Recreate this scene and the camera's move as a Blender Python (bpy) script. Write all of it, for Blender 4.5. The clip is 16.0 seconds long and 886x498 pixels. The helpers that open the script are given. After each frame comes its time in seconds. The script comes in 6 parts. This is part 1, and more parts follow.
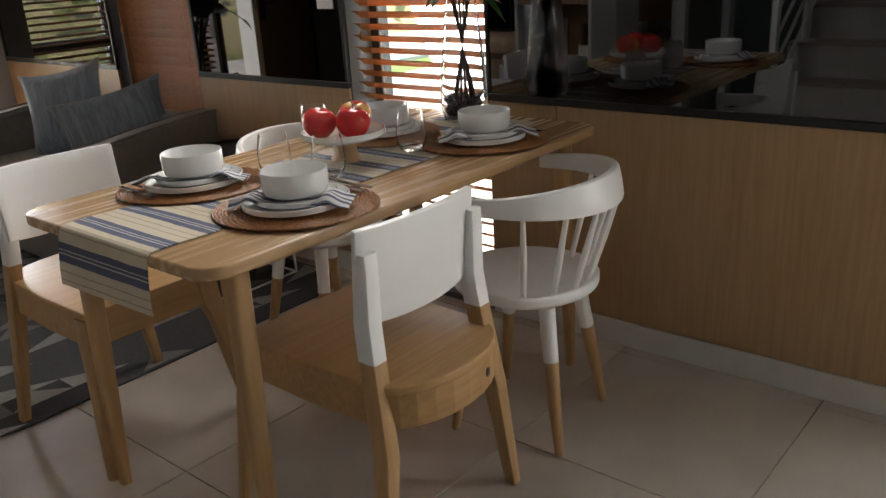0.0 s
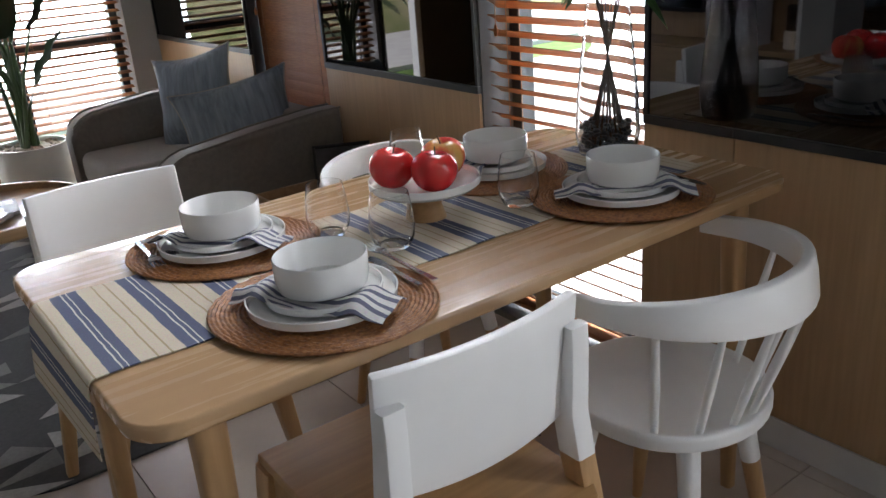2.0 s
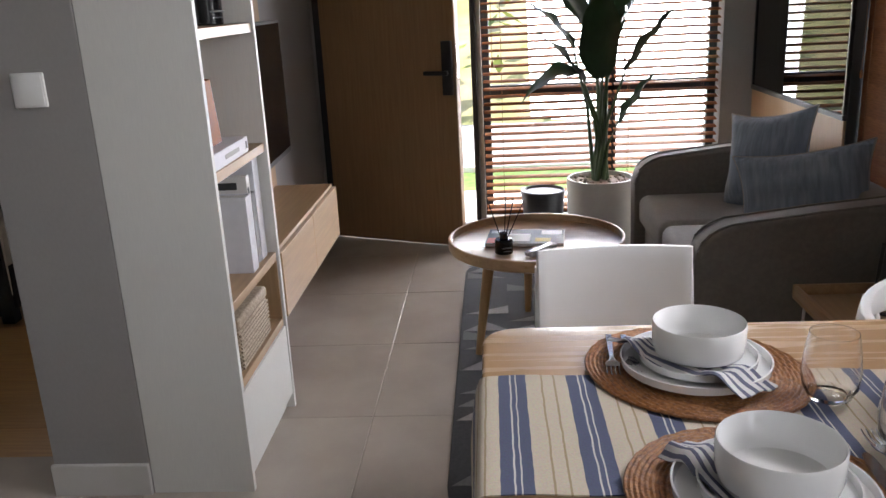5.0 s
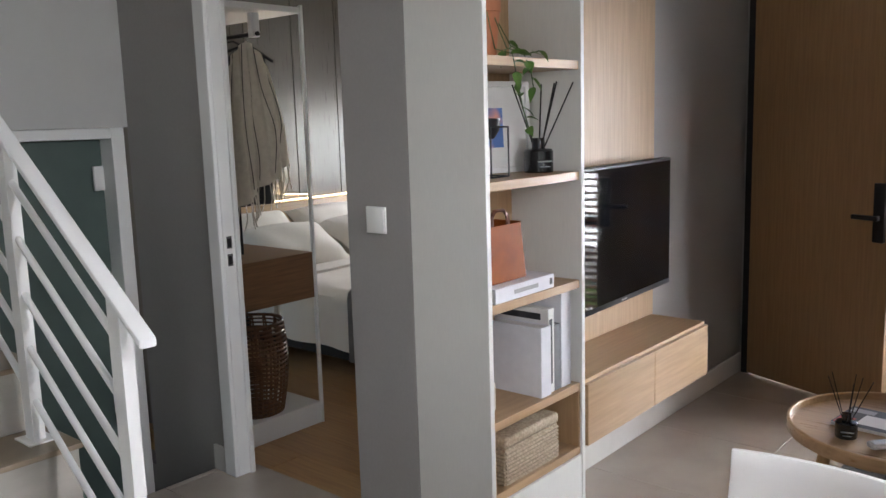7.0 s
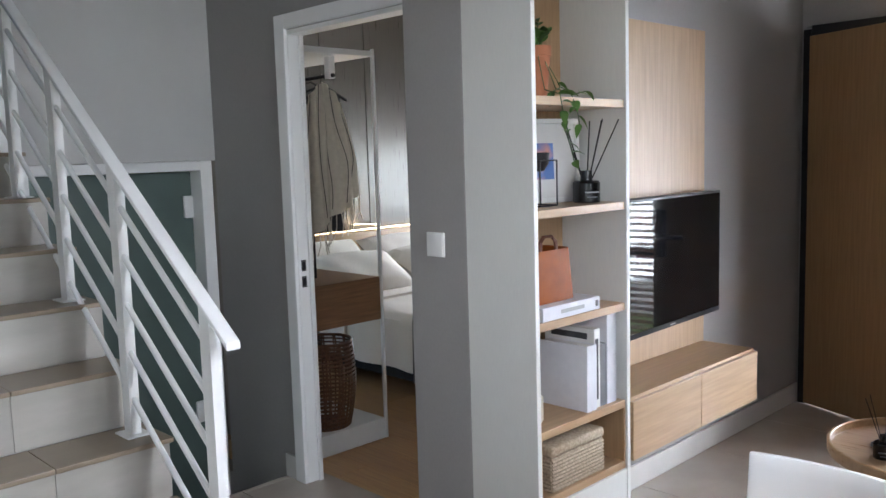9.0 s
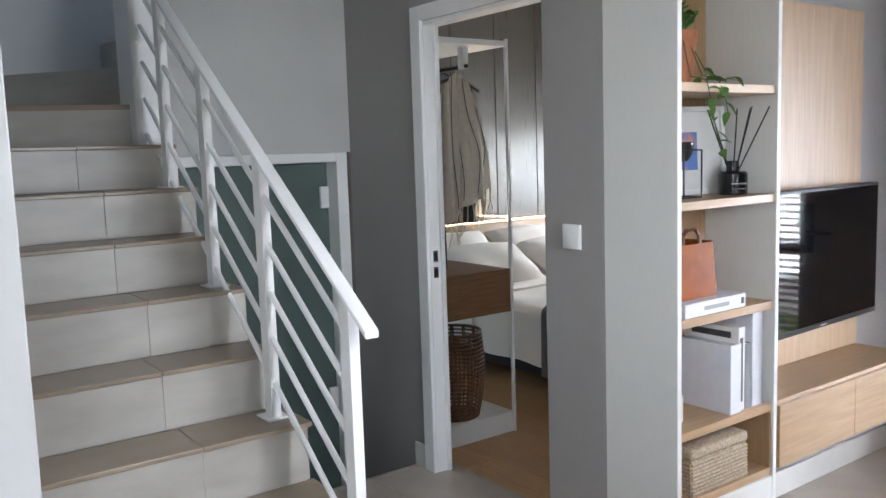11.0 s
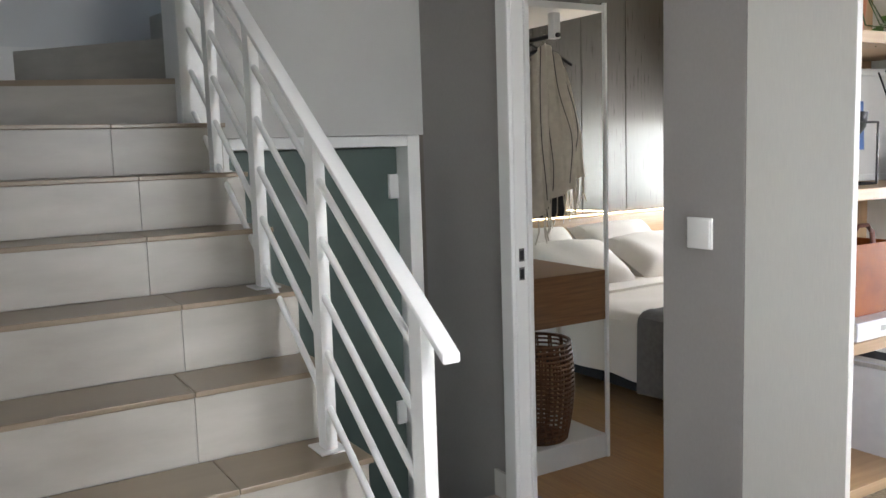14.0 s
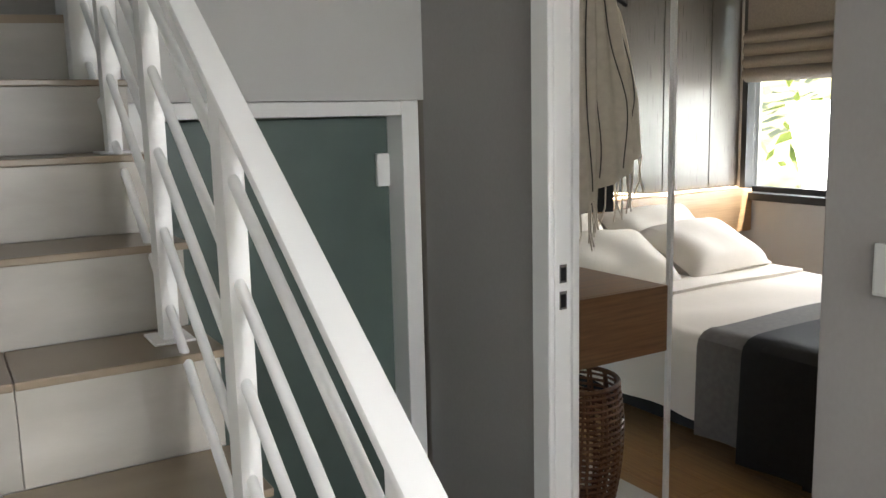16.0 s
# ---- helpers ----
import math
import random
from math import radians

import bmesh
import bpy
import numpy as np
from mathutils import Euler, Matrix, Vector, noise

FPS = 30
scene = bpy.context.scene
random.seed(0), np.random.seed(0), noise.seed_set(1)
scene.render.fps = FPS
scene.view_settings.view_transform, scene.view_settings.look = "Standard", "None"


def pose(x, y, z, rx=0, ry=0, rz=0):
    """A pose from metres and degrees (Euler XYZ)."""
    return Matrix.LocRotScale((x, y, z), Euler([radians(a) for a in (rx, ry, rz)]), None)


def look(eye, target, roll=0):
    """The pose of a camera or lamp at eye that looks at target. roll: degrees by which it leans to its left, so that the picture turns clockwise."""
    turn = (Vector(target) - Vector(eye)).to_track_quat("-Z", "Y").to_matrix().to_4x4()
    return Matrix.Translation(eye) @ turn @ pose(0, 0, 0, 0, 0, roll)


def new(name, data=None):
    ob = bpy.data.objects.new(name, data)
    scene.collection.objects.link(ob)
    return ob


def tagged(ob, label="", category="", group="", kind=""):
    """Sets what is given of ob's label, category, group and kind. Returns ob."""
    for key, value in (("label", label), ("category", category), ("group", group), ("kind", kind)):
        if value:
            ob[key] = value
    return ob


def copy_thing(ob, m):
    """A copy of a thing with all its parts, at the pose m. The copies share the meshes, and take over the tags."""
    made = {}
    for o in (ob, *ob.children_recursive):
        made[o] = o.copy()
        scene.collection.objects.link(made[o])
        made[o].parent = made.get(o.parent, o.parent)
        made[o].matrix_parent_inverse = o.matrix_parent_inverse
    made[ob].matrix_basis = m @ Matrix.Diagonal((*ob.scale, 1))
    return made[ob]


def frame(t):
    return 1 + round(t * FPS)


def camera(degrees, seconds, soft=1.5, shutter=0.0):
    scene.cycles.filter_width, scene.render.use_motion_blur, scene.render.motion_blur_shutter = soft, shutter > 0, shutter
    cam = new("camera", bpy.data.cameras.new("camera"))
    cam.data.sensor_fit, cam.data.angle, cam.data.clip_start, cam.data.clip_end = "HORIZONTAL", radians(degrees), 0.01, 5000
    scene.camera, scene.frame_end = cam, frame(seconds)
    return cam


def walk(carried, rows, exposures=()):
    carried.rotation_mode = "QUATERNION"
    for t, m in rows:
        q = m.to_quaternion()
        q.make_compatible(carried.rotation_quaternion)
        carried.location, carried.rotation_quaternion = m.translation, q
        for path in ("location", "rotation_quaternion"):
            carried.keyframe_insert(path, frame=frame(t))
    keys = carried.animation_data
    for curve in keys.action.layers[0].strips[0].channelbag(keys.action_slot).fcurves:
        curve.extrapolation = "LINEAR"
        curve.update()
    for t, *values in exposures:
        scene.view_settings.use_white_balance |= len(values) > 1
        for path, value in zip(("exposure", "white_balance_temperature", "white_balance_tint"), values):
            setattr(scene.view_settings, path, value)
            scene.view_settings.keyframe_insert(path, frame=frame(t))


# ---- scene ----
cam = camera(56.0, 16.0)

PATH = [
    (0, (-0.059, -2.544, 1.254), (1.364, -1.314, 0.574), -3.5),
    (0.5, (0.167, -2.404, 1.284), (1.605, -1.189, 0.608), -3.4),
    (1, (0.3, -2.332, 1.286), (1.705, -1.082, 0.607), -3.7),
    (1.5, (0.404, -2.256, 1.262), (1.702, -0.898, 0.575), -4.1),
    (2, (0.507, -2.245, 1.281), (1.593, -0.733, 0.551), -4.4),
    (2.5, (0.578, -2.253, 1.301), (1.424, -0.59, 0.58), -3.7),
    (3, (0.595, -2.266, 1.317), (1.259, -0.517, 0.61), -3.3),
    (3.5, (0.599, -2.255, 1.329), (1.095, -0.438, 0.657), -3.2),
    (4, (0.614, -2.211, 1.336), (0.959, -0.347, 0.699), -3.3),
    (4.5, (0.63, -2.135, 1.34), (0.797, -0.239, 0.727), -3.3),
    (5, (0.717, -2.06, 1.334), (0.587, -0.149, 0.757), -2.9),
    (7.3, (1.506, -1.877, 1.481), (0.169, -0.413, 1.221), -1.5),
    (7.5, (1.528, -1.935, 1.479), (0.181, -0.475, 1.245), -1.4),
    (8, (1.573, -2.014, 1.479), (0.215, -0.564, 1.249), -1.5),
    (8.5, (1.623, -2.032, 1.481), (0.242, -0.604, 1.252), -1.7),
    (9, (1.654, -2.031, 1.471), (0.237, -0.637, 1.249), -1.7),
    (9.5, (1.657, -2.039, 1.468), (0.18, -0.708, 1.249), -1.9),
    (10, (1.658, -2.042, 1.463), (0.123, -0.779, 1.245), -1.9),
    (10.2, (1.624, -2.041, 1.466), (0.075, -0.796, 1.242), -1.9),
    (12.5, (1.576, -2.042, 1.446), (-0.109, -0.984, 1.25), -1.7),
    (13, (1.479, -2.049, 1.426), (-0.211, -0.998, 1.238), -1.6),
    (13.5, (1.324, -1.931, 1.419), (-0.372, -0.892, 1.207), -1.7),
    (14, (1.135, -1.785, 1.408), (-0.563, -0.755, 1.174), -1.8),
    (14.5, (0.892, -1.69, 1.428), (-0.799, -0.665, 1.128), -1.7),
    (15, (0.691, -1.606, 1.413), (-1.001, -0.588, 1.095), -1.6),
    (15.5, (0.512, -1.449, 1.419), (-1.189, -0.445, 1.103), -1.7),
    (16, (0.293, -1.292, 1.421), (-1.398, -0.27, 1.111), -1.4),
]
walk(cam, [(t, look(eye, target, roll)) for t, eye, target, roll in PATH],
     [(0, 1.3, 7200, 12), (1.0, 1.2, 6900, 12), (2.5, 1.45, 6250, 14), (3.5, 1.3, 6350, 15), (5.0, 1.25, 6550, 17), (7.5, 1.63, 6400, 14), (9.0, 1.78, 6050, 13), (10.0, 1.98, 6050, 13), (13.0, 1.98, 6350, 13), (16.0, 1.97, 6800, 12)])

# ---- light ----
SUN_EL, SUN_AZ = 58, 70
world = bpy.data.worlds.new("sky")
scene.world = world
world.use_nodes = True
wn = world.node_tree.nodes
sky = wn.new("ShaderNodeTexSky")
sky.sky_type, sky.sun_disc = "NISHITA", False
sky.sun_elevation, sky.sun_rotation = radians(SUN_EL), radians(SUN_AZ)
world.node_tree.links.new(sky.outputs[0], wn["Background"].inputs[0])
wn["Background"].inputs[1].default_value = 0.15
sun = new("sun", bpy.data.lights.new("sun", "SUN"))
sun.data.energy, sun.data.angle, sun.data.color = 5.0, radians(0.6), (1, 0.95, 0.87)
sun.matrix_world = look((0, 0, 8), (-4 * math.sin(radians(SUN_AZ)), -4 * math.cos(radians(SUN_AZ)), 8 - 4 * math.tan(radians(SUN_EL))))


def area_light(name, at, to, w, h, watts, colour=(0.92, 0.96, 1), spread=180):
    lamp = new(name, bpy.data.lights.new(name, "AREA"))
    lamp.data.shape, lamp.data.size, lamp.data.size_y = "RECTANGLE", w, h
    lamp.data.energy, lamp.data.color, lamp.data.spread = watts, colour, radians(spread)
    lamp.matrix_world = look(at, to)
    return lamp


area_light("north_window_daylight", (2.3, 4.4, 1.05), (0.1, 0.9, 0.9), 3.0, 1.5, 132)
area_light("east_window_daylight", (2.42, -0.535, 1.35), (1.0, -0.9, 0.35), 0.6, 2.0, 17, spread=115)
# fill lamp added at the unseen opening W3 to brighten the table side
area_light("kitchen_fill_light", (2.42, -2.83, 1.4), (0.8, -1.0, 0.6), 0.65, 1.9, 1.9, spread=95)
# bluish fill lamp added below the closed stairwell top; no fitting or opening there
area_light("stair_fill_light", (-2.55, -0.6, 3.9), (-2.5, -1.0, 1.5), 0.9, 0.9, 1.3, (0.42, 0.68, 1))
area_light("bedroom_window_daylight", (-2.6, 3.78, 1.22), (-2.6, 1.4, 0.33), 1.6, 0.75, 11.5)


# ---- materials ----
def nodes_of(name, rough=0.5, metal=0.0, **kw):
    m = bpy.data.materials.new(name)
    m.use_nodes = True
    t = m.node_tree
    b = t.nodes["Principled BSDF"]
    b.inputs["Roughness"].default_value = rough
    b.inputs["Metallic"].default_value = metal
    for k, v in kw.items():
        b.inputs[k.replace("_", " ").title().replace("Ior", "IOR")].default_value = v
    return m, t, b


def mat(name, a, b2=None, scale=8.0, rough=0.5, metal=0.0, bump=0.0, bump_scale=60.0, stretch=(1, 1, 1), detail=4.0, random_value=0.0, contrast=(0.35, 0.65), rough_var=0.08, **kw):
    """A painted, woven, stone or wooden surface: two tones mixed by noise, fine relief, uneven gloss."""
    m, t, b = nodes_of(name, rough, metal, **kw)
    n, l = t.nodes, t.links
    tc = n.new("ShaderNodeTexCoord")
    mp = n.new("ShaderNodeMapping")
    mp.inputs["Scale"].default_value = stretch
    l.new(tc.outputs["Object"], mp.inputs[0])
    nz = n.new("ShaderNodeTexNoise")
    nz.inputs["Scale"].default_value, nz.inputs["Detail"].default_value = scale, detail
    l.new(mp.outputs[0], nz.inputs["Vector"])
    rp = n.new("ShaderNodeValToRGB")
    rp.color_ramp.elements[0].position, rp.color_ramp.elements[1].position = contrast
    b2 = b2 or tuple(c * 0.9 for c in a)
    rp.color_ramp.elements[0].color, rp.color_ramp.elements[1].color = (*b2, 1), (*a, 1)
    l.new(nz.outputs["Fac"], rp.inputs[0])
    out = rp.outputs[0]
    if random_value:
        oi = n.new("ShaderNodeObjectInfo")
        hs = n.new("ShaderNodeHueSaturation")
        mr = n.new("ShaderNodeMapRange")
        mr.inputs[3].default_value, mr.inputs[4].default_value = 1 - random_value, 1 + random_value
        l.new(oi.outputs["Random"], mr.inputs[0])
        l.new(mr.outputs[0], hs.inputs["Value"])
        l.new(out, hs.inputs["Color"])
        out = hs.outputs[0]
    l.new(out, b.inputs["Base Color"])
    if rough_var:
        r = n.new("ShaderNodeMapRange")
        r.inputs[3].default_value, r.inputs[4].default_value = max(rough - rough_var, 0.02), min(rough + rough_var, 1)
        l.new(nz.outputs["Fac"], r.inputs[0])
        l.new(r.outputs[0], b.inputs["Roughness"])
    if bump:
        n2 = n.new("ShaderNodeTexNoise")
        n2.inputs["Scale"].default_value = bump_scale
        l.new(mp.outputs[0], n2.inputs["Vector"])
        bp = n.new("ShaderNodeBump")
        bp.inputs["Strength"].default_value, bp.inputs["Distance"].default_value = bump, 0.002
        l.new(n2.outputs["Fac"], bp.inputs["Height"])
        l.new(bp.outputs[0], b.inputs["Normal"])
    return m


def glass(name, tint=(1, 1, 1), rough=0.0, ior=1.45):
    m, t, b = nodes_of(name, rough)
    b.inputs["Base Color"].default_value = (*tint, 1)
    b.inputs["Transmission Weight"].default_value, b.inputs["IOR"].default_value = 1.0, ior
    return m


GRAIN_Z, GRAIN_X, GRAIN_Y = (14, 14, 0.7), (0.7, 14, 14), (14, 0.7, 14)
OAK_A, OAK_B = (0.46, 0.30, 0.165), (0.36, 0.225, 0.115)
oak_z = mat("oak_veneer_upright", OAK_A, OAK_B, 5, 0.45, stretch=GRAIN_Z, bump=0.08, bump_scale=12, contrast=(0.3, 0.7))
oak_x = mat("oak_lengthwise", OAK_A, OAK_B, 5, 0.3, stretch=GRAIN_X, bump=0.08, bump_scale=12, contrast=(0.3, 0.7))
oak_y = mat("oak_crosswise", OAK_A, OAK_B, 5, 0.4, stretch=GRAIN_Y, bump=0.08, bump_scale=12, contrast=(0.3, 0.7))
wainscot = mat("wainscot_veneer", (0.41, 0.26, 0.137), (0.32, 0.195, 0.095), 6, 0.45, stretch=GRAIN_Z, bump=0.08, bump_scale=12, contrast=(0.25, 0.75))
door_wood = mat("door_veneer", (0.34, 0.20, 0.095), (0.26, 0.15, 0.068), 6, 0.5, stretch=GRAIN_Z, bump=0.06, bump_scale=12, contrast=(0.25, 0.75))
chair_wood = mat("chair_oak", (0.46, 0.27, 0.115), (0.36, 0.20, 0.08), 5, 0.45, stretch=GRAIN_X, bump=0.06, bump_scale=12, contrast=(0.3, 0.7))
leg_wood = mat("leg_oak", (0.47, 0.285, 0.13), (0.37, 0.215, 0.093), 5, 0.45, stretch=GRAIN_Z, bump=0.06, bump_scale=12, contrast=(0.3, 0.7))
walnut = mat("walnut_veneer", (0.19, 0.10, 0.05), (0.12, 0.06, 0.03), 6, 0.45, stretch=GRAIN_X, bump=0.06, bump_scale=12)
white_paint = mat("white_lacquer", (0.82, 0.82, 0.80), (0.78, 0.78, 0.77), 3, 0.35, bump=0.02)
white_chair = mat("white_chair_lacquer", (0.84, 0.84, 0.83), (0.80, 0.80, 0.79), 4, 0.32, bump=0.02)
white_wall = mat("white_wall_paint", (0.53, 0.525, 0.51), (0.50, 0.495, 0.48), 2.5, 0.75, bump=0.08, bump_scale=180)
grey_wall = mat("grey_woven_wallpaper", (0.325, 0.31, 0.30), (0.30, 0.285, 0.275), 110, 0.8, bump=0.1, bump_scale=260, stretch=(1, 1, 0.6), contrast=(0.2, 0.8))
dark_wall = mat("dark_grey_wall", (0.10, 0.10, 0.105), (0.085, 0.085, 0.09), 5, 0.7, bump=0.05)
cabinet_white = mat("shelf_melamine", (0.70, 0.695, 0.66), (0.665, 0.66, 0.63), 30, 0.5, stretch=GRAIN_Z, bump=0.03)
ceiling_paint = mat("ceiling_paint", (0.72, 0.72, 0.71), (0.69, 0.69, 0.68), 3, 0.85)
tile_mat = mat("floor_tile", (0.47, 0.41, 0.355), (0.41, 0.355, 0.305), 3.5, 0.22, bump=0.015, bump_scale=25, random_value=0.03, detail=8, rough_var=0.06)
grout = mat("grout", (0.36, 0.31, 0.26), (0.30, 0.26, 0.22), 12, 0.85)
skirting_tile = mat("skirting_tile", (0.60, 0.58, 0.55), (0.55, 0.53, 0.50), 6, 0.35)
riser_tile = mat("riser_tile", (0.50, 0.475, 0.43), (0.34, 0.315, 0.275), 4.5, 0.4, stretch=(1, 0.6, 2.2), bump=0.03, bump_scale=30, random_value=0.04, detail=6, contrast=(0.25, 0.8))
tread_tile = mat("tread_tile", (0.31, 0.245, 0.175), (0.22, 0.17, 0.115), 1.6, 0.32, stretch=(9, 0.8, 9), bump=0.04, bump_scale=20, random_value=0.05, detail=3, contrast=(0.15, 0.85))
black_metal = mat("black_metal", (0.018, 0.018, 0.02), (0.012, 0.012, 0.014), 10, 0.4, 0.3)
dark_frame = mat("dark_window_frame", (0.03, 0.033, 0.036), (0.022, 0.024, 0.027), 10, 0.45, 0.2)
steel = mat("polished_steel", (0.62, 0.62, 0.63), (0.55, 0.55, 0.56), 8, 0.18, 1.0, rough_var=0.05)
slat_wood = mat("blind_slat_wood", (0.30, 0.12, 0.042), (0.20, 0.075, 0.026), 6, 0.6, stretch=(3, 3, 40), random_value=0.12, bump=0.05, specular_ior_level=0.12)
# translucent orange mixed into opaque wood imitates sunlight bouncing between the slats
sn, sl = slat_wood.node_tree.nodes, slat_wood.node_tree.links
tl, mx = sn.new("ShaderNodeBsdfTranslucent"), sn.new("ShaderNodeMixShader")
tl.inputs[0].default_value, mx.inputs[0].default_value = (0.50, 0.15, 0.035, 1), 0.07
sl.new(sn["Principled BSDF"].outputs[0], mx.inputs[1])
sl.new(tl.outputs[0], mx.inputs[2])
sl.new(mx.outputs[0], sn["Material Output"].inputs[0])
green_door = mat("frosted_green_panel", (0.105, 0.145, 0.13), (0.09, 0.125, 0.112), 5, 0.35)
bed_floor = mat("laminate_floor", (0.50, 0.29, 0.12), (0.39, 0.21, 0.085), 5, 0.35, stretch=GRAIN_X, random_value=0.08, bump=0.04, bump_scale=10)
grass_mat = mat("lawn", (0.16, 0.26, 0.06), (0.09, 0.16, 0.03), 9, 0.9, bump=0.5, bump_scale=60)
bank_mat = mat("dry_bank", (0.52, 0.45, 0.26), (0.30, 0.32, 0.12), 1.5, 0.95, bump=0.6, bump_scale=12)
shrub_mat = mat("shrub_leaves", (0.30, 0.36, 0.10), (0.20, 0.26, 0.06), 1.2, 0.7)
slate_blue = mat("slate_blue_paint", (0.06, 0.15, 0.30), (0.05, 0.13, 0.26), 4, 0.6)
paving = mat("paving", (0.70, 0.68, 0.64), (0.62, 0.60, 0.57), 4, 0.85)
m, t, b = nodes_of("tinted_mirror", 0.02, 1.0)
b.inputs["Base Color"].default_value = (0.075, 0.075, 0.078, 1)
mirror_mat = m
clear_glass = glass("clear_glass")
pane_glass = glass("window_glass", (0.97, 0.99, 0.98), 0, 1.02)


# ---- mesh helpers ----
def box(bm, x0, x1, y0, y1, z0, z1, bev=0.0, seg=2):
    r = bmesh.ops.create_cube(bm, size=1)["verts"]
    bmesh.ops.scale(bm, vec=(abs(x1 - x0), abs(y1 - y0), abs(z1 - z0)), verts=r)
    bmesh.ops.translate(bm, vec=((x0 + x1) / 2, (y0 + y1) / 2, (z0 + z1) / 2), verts=r)
    if bev:
        es = list({e for v in r for e in v.link_edges})
        bmesh.ops.bevel(bm, geom=es, offset=bev, segments=seg, profile=0.5, affect="EDGES")
    return bm


def B(*a, bev=0.0, seg=2):
    return box(bmesh.new(), *a, bev=bev, seg=seg)


def ring_faces(bm, a, c):
    n = len(a)
    for i in range(n):
        bm.faces.new((a[i], a[(i + 1) % n], c[(i + 1) % n], c[i]))


def lathe(profile, n=32, bm=None, at=(0, 0, 0)):
    """Profile of (radius, height), bottom or inside first, turned about the upright axis."""
    bm = bm or bmesh.new()
    last = None
    for r, z in profile:
        if r < 1e-5:
            ring = [bm.verts.new((at[0], at[1], at[2] + z))]
        else:
            ring = [bm.verts.new((at[0] + r * math.cos(k * math.tau / n), at[1] + r * math.sin(k * math.tau / n), at[2] + z)) for k in range(n)]
        if last:
            if len(last) == 1 and len(ring) > 1:
                for k in range(n):
                    bm.faces.new((last[0], ring[k], ring[(k + 1) % n]))
            elif len(ring) == 1 and len(last) > 1:
                for k in range(n):
                    bm.faces.new((last[k], last[(k + 1) % n], ring[0]))
            elif len(ring) > 1:
                ring_faces(bm, last, ring)
        last = ring
    bmesh.ops.recalc_face_normals(bm, faces=bm.faces)
    return bm


def tube(pts, r, n=8, bm=None, flat=1.0):
    """A round bar along points; r is one radius or one a point."""
    bm = bm or bmesh.new()
    pts = [Vector(p) for p in pts]
    rs = r if isinstance(r, (list, tuple)) else [r] * len(pts)
    last = None
    for i, p in enumerate(pts):
        d = (pts[min(i + 1, len(pts) - 1)] - pts[max(i - 1, 0)]).normalized()
        u = d.cross(Vector((0, 0, 1)) if abs(d.z) < 0.9 else Vector((1, 0, 0))).normalized()
        v = d.cross(u)
        ring = [bm.verts.new(p + rs[i] * (math.cos(k * math.tau / n) * u + flat * math.sin(k * math.tau / n) * v)) for k in range(n)]
        if last:
            ring_faces(bm, last, ring)
        else:
            bm.faces.new(ring[::-1])
        last = ring
    bm.faces.new(last)
    bmesh.ops.recalc_face_normals(bm, faces=bm.faces)
    return bm


def prism(outline, z0, z1, bm=None, bev=0.0):
    bm = bm or bmesh.new()
    lo = [bm.verts.new((x, y, z0)) for x, y in outline]
    hi = [bm.verts.new((x, y, z1)) for x, y in outline]
    bm.faces.new(lo[::-1])
    top = bm.faces.new(hi)
    ring_faces(bm, lo, hi)
    bmesh.ops.recalc_face_normals(bm, faces=bm.faces)
    if bev:
        es = [e for e in bm.edges if abs(e.verts[0].co.z - e.verts[1].co.z) < 1e-6]
        bmesh.ops.bevel(bm, geom=es, offset=bev, segments=3, profile=0.5, affect="EDGES")
    return bm


def rounded(x0, x1, y0, y1, r, n=6):
    pts = []
    for cx, cy, a0 in ((x1 - r, y1 - r, 0), (x0 + r, y1 - r, 90), (x0 + r, y0 + r, 180), (x1 - r, y0 + r, 270)):
        for k in range(n + 1):
            a = radians(a0 + 90 * k / n)
            pts.append((cx + r * math.cos(a), cy + r * math.sin(a)))
    return pts


def loft(rings, close=True, bm=None):
    bm = bm or bmesh.new()
    rows = [[bm.verts.new(p) for p in ring] for ring in rings]
    for a, c in zip(rows, rows[1:]):
        ring_faces(bm, a, c)
    if close:
        bm.faces.new(rows[0][::-1])
        bm.faces.new(rows[-1])
    bmesh.ops.recalc_face_normals(bm, faces=bm.faces)
    return bm


def sheet(f, nu, nv, thick=0.0):
    """A surface f(u, v), u and v from 0 to 1, with a thickness."""
    bm = bmesh.new()
    g = [[bm.verts.new(f(i / nu, j / nv)) for j in range(nv + 1)] for i in range(nu + 1)]
    for i in range(nu):
        for j in range(nv):
            bm.faces.new((g[i][j], g[i + 1][j], g[i + 1][j + 1], g[i][j + 1]))
    bmesh.ops.recalc_face_normals(bm, faces=bm.faces)
    if thick:
        bmesh.ops.solidify(bm, geom=bm.faces[:], thickness=thick)
    return bm


def mesh_of(name, bm, material, smooth=False):
    me = bpy.data.meshes.new(name)
    bm.to_mesh(me)
    bm.free()
    me.materials.append(material)
    if smooth:
        for p in me.polygons:
            p.use_smooth = True
        me.set_sharp_from_angle(angle=radians(38))
    return me


def part(name, bm, material, parent=None, label="", smooth=True):
    me = bm if isinstance(bm, bpy.types.Mesh) else mesh_of(name, bm, material, smooth)
    ob = new(name, me)
    if parent:
        ob.parent = parent
    if label:
        ob["label"] = label
    return ob


def thing(name, label, category, group="", m=None):
    ob = tagged(new(name), label, category, group)
    ob.empty_display_size = 0.05
    if m is not None:
        ob.matrix_basis = m
    return ob


def solid(name, bm, material, label, category, group="", smooth=True):
    return tagged(part(name, bm, material, None, "", smooth), label, category, group)


def structure(name, bm, material, label, smooth=False, category="structure"):
    return tagged(part(name, bm, material, None, "", smooth), label, category, "", "structure")


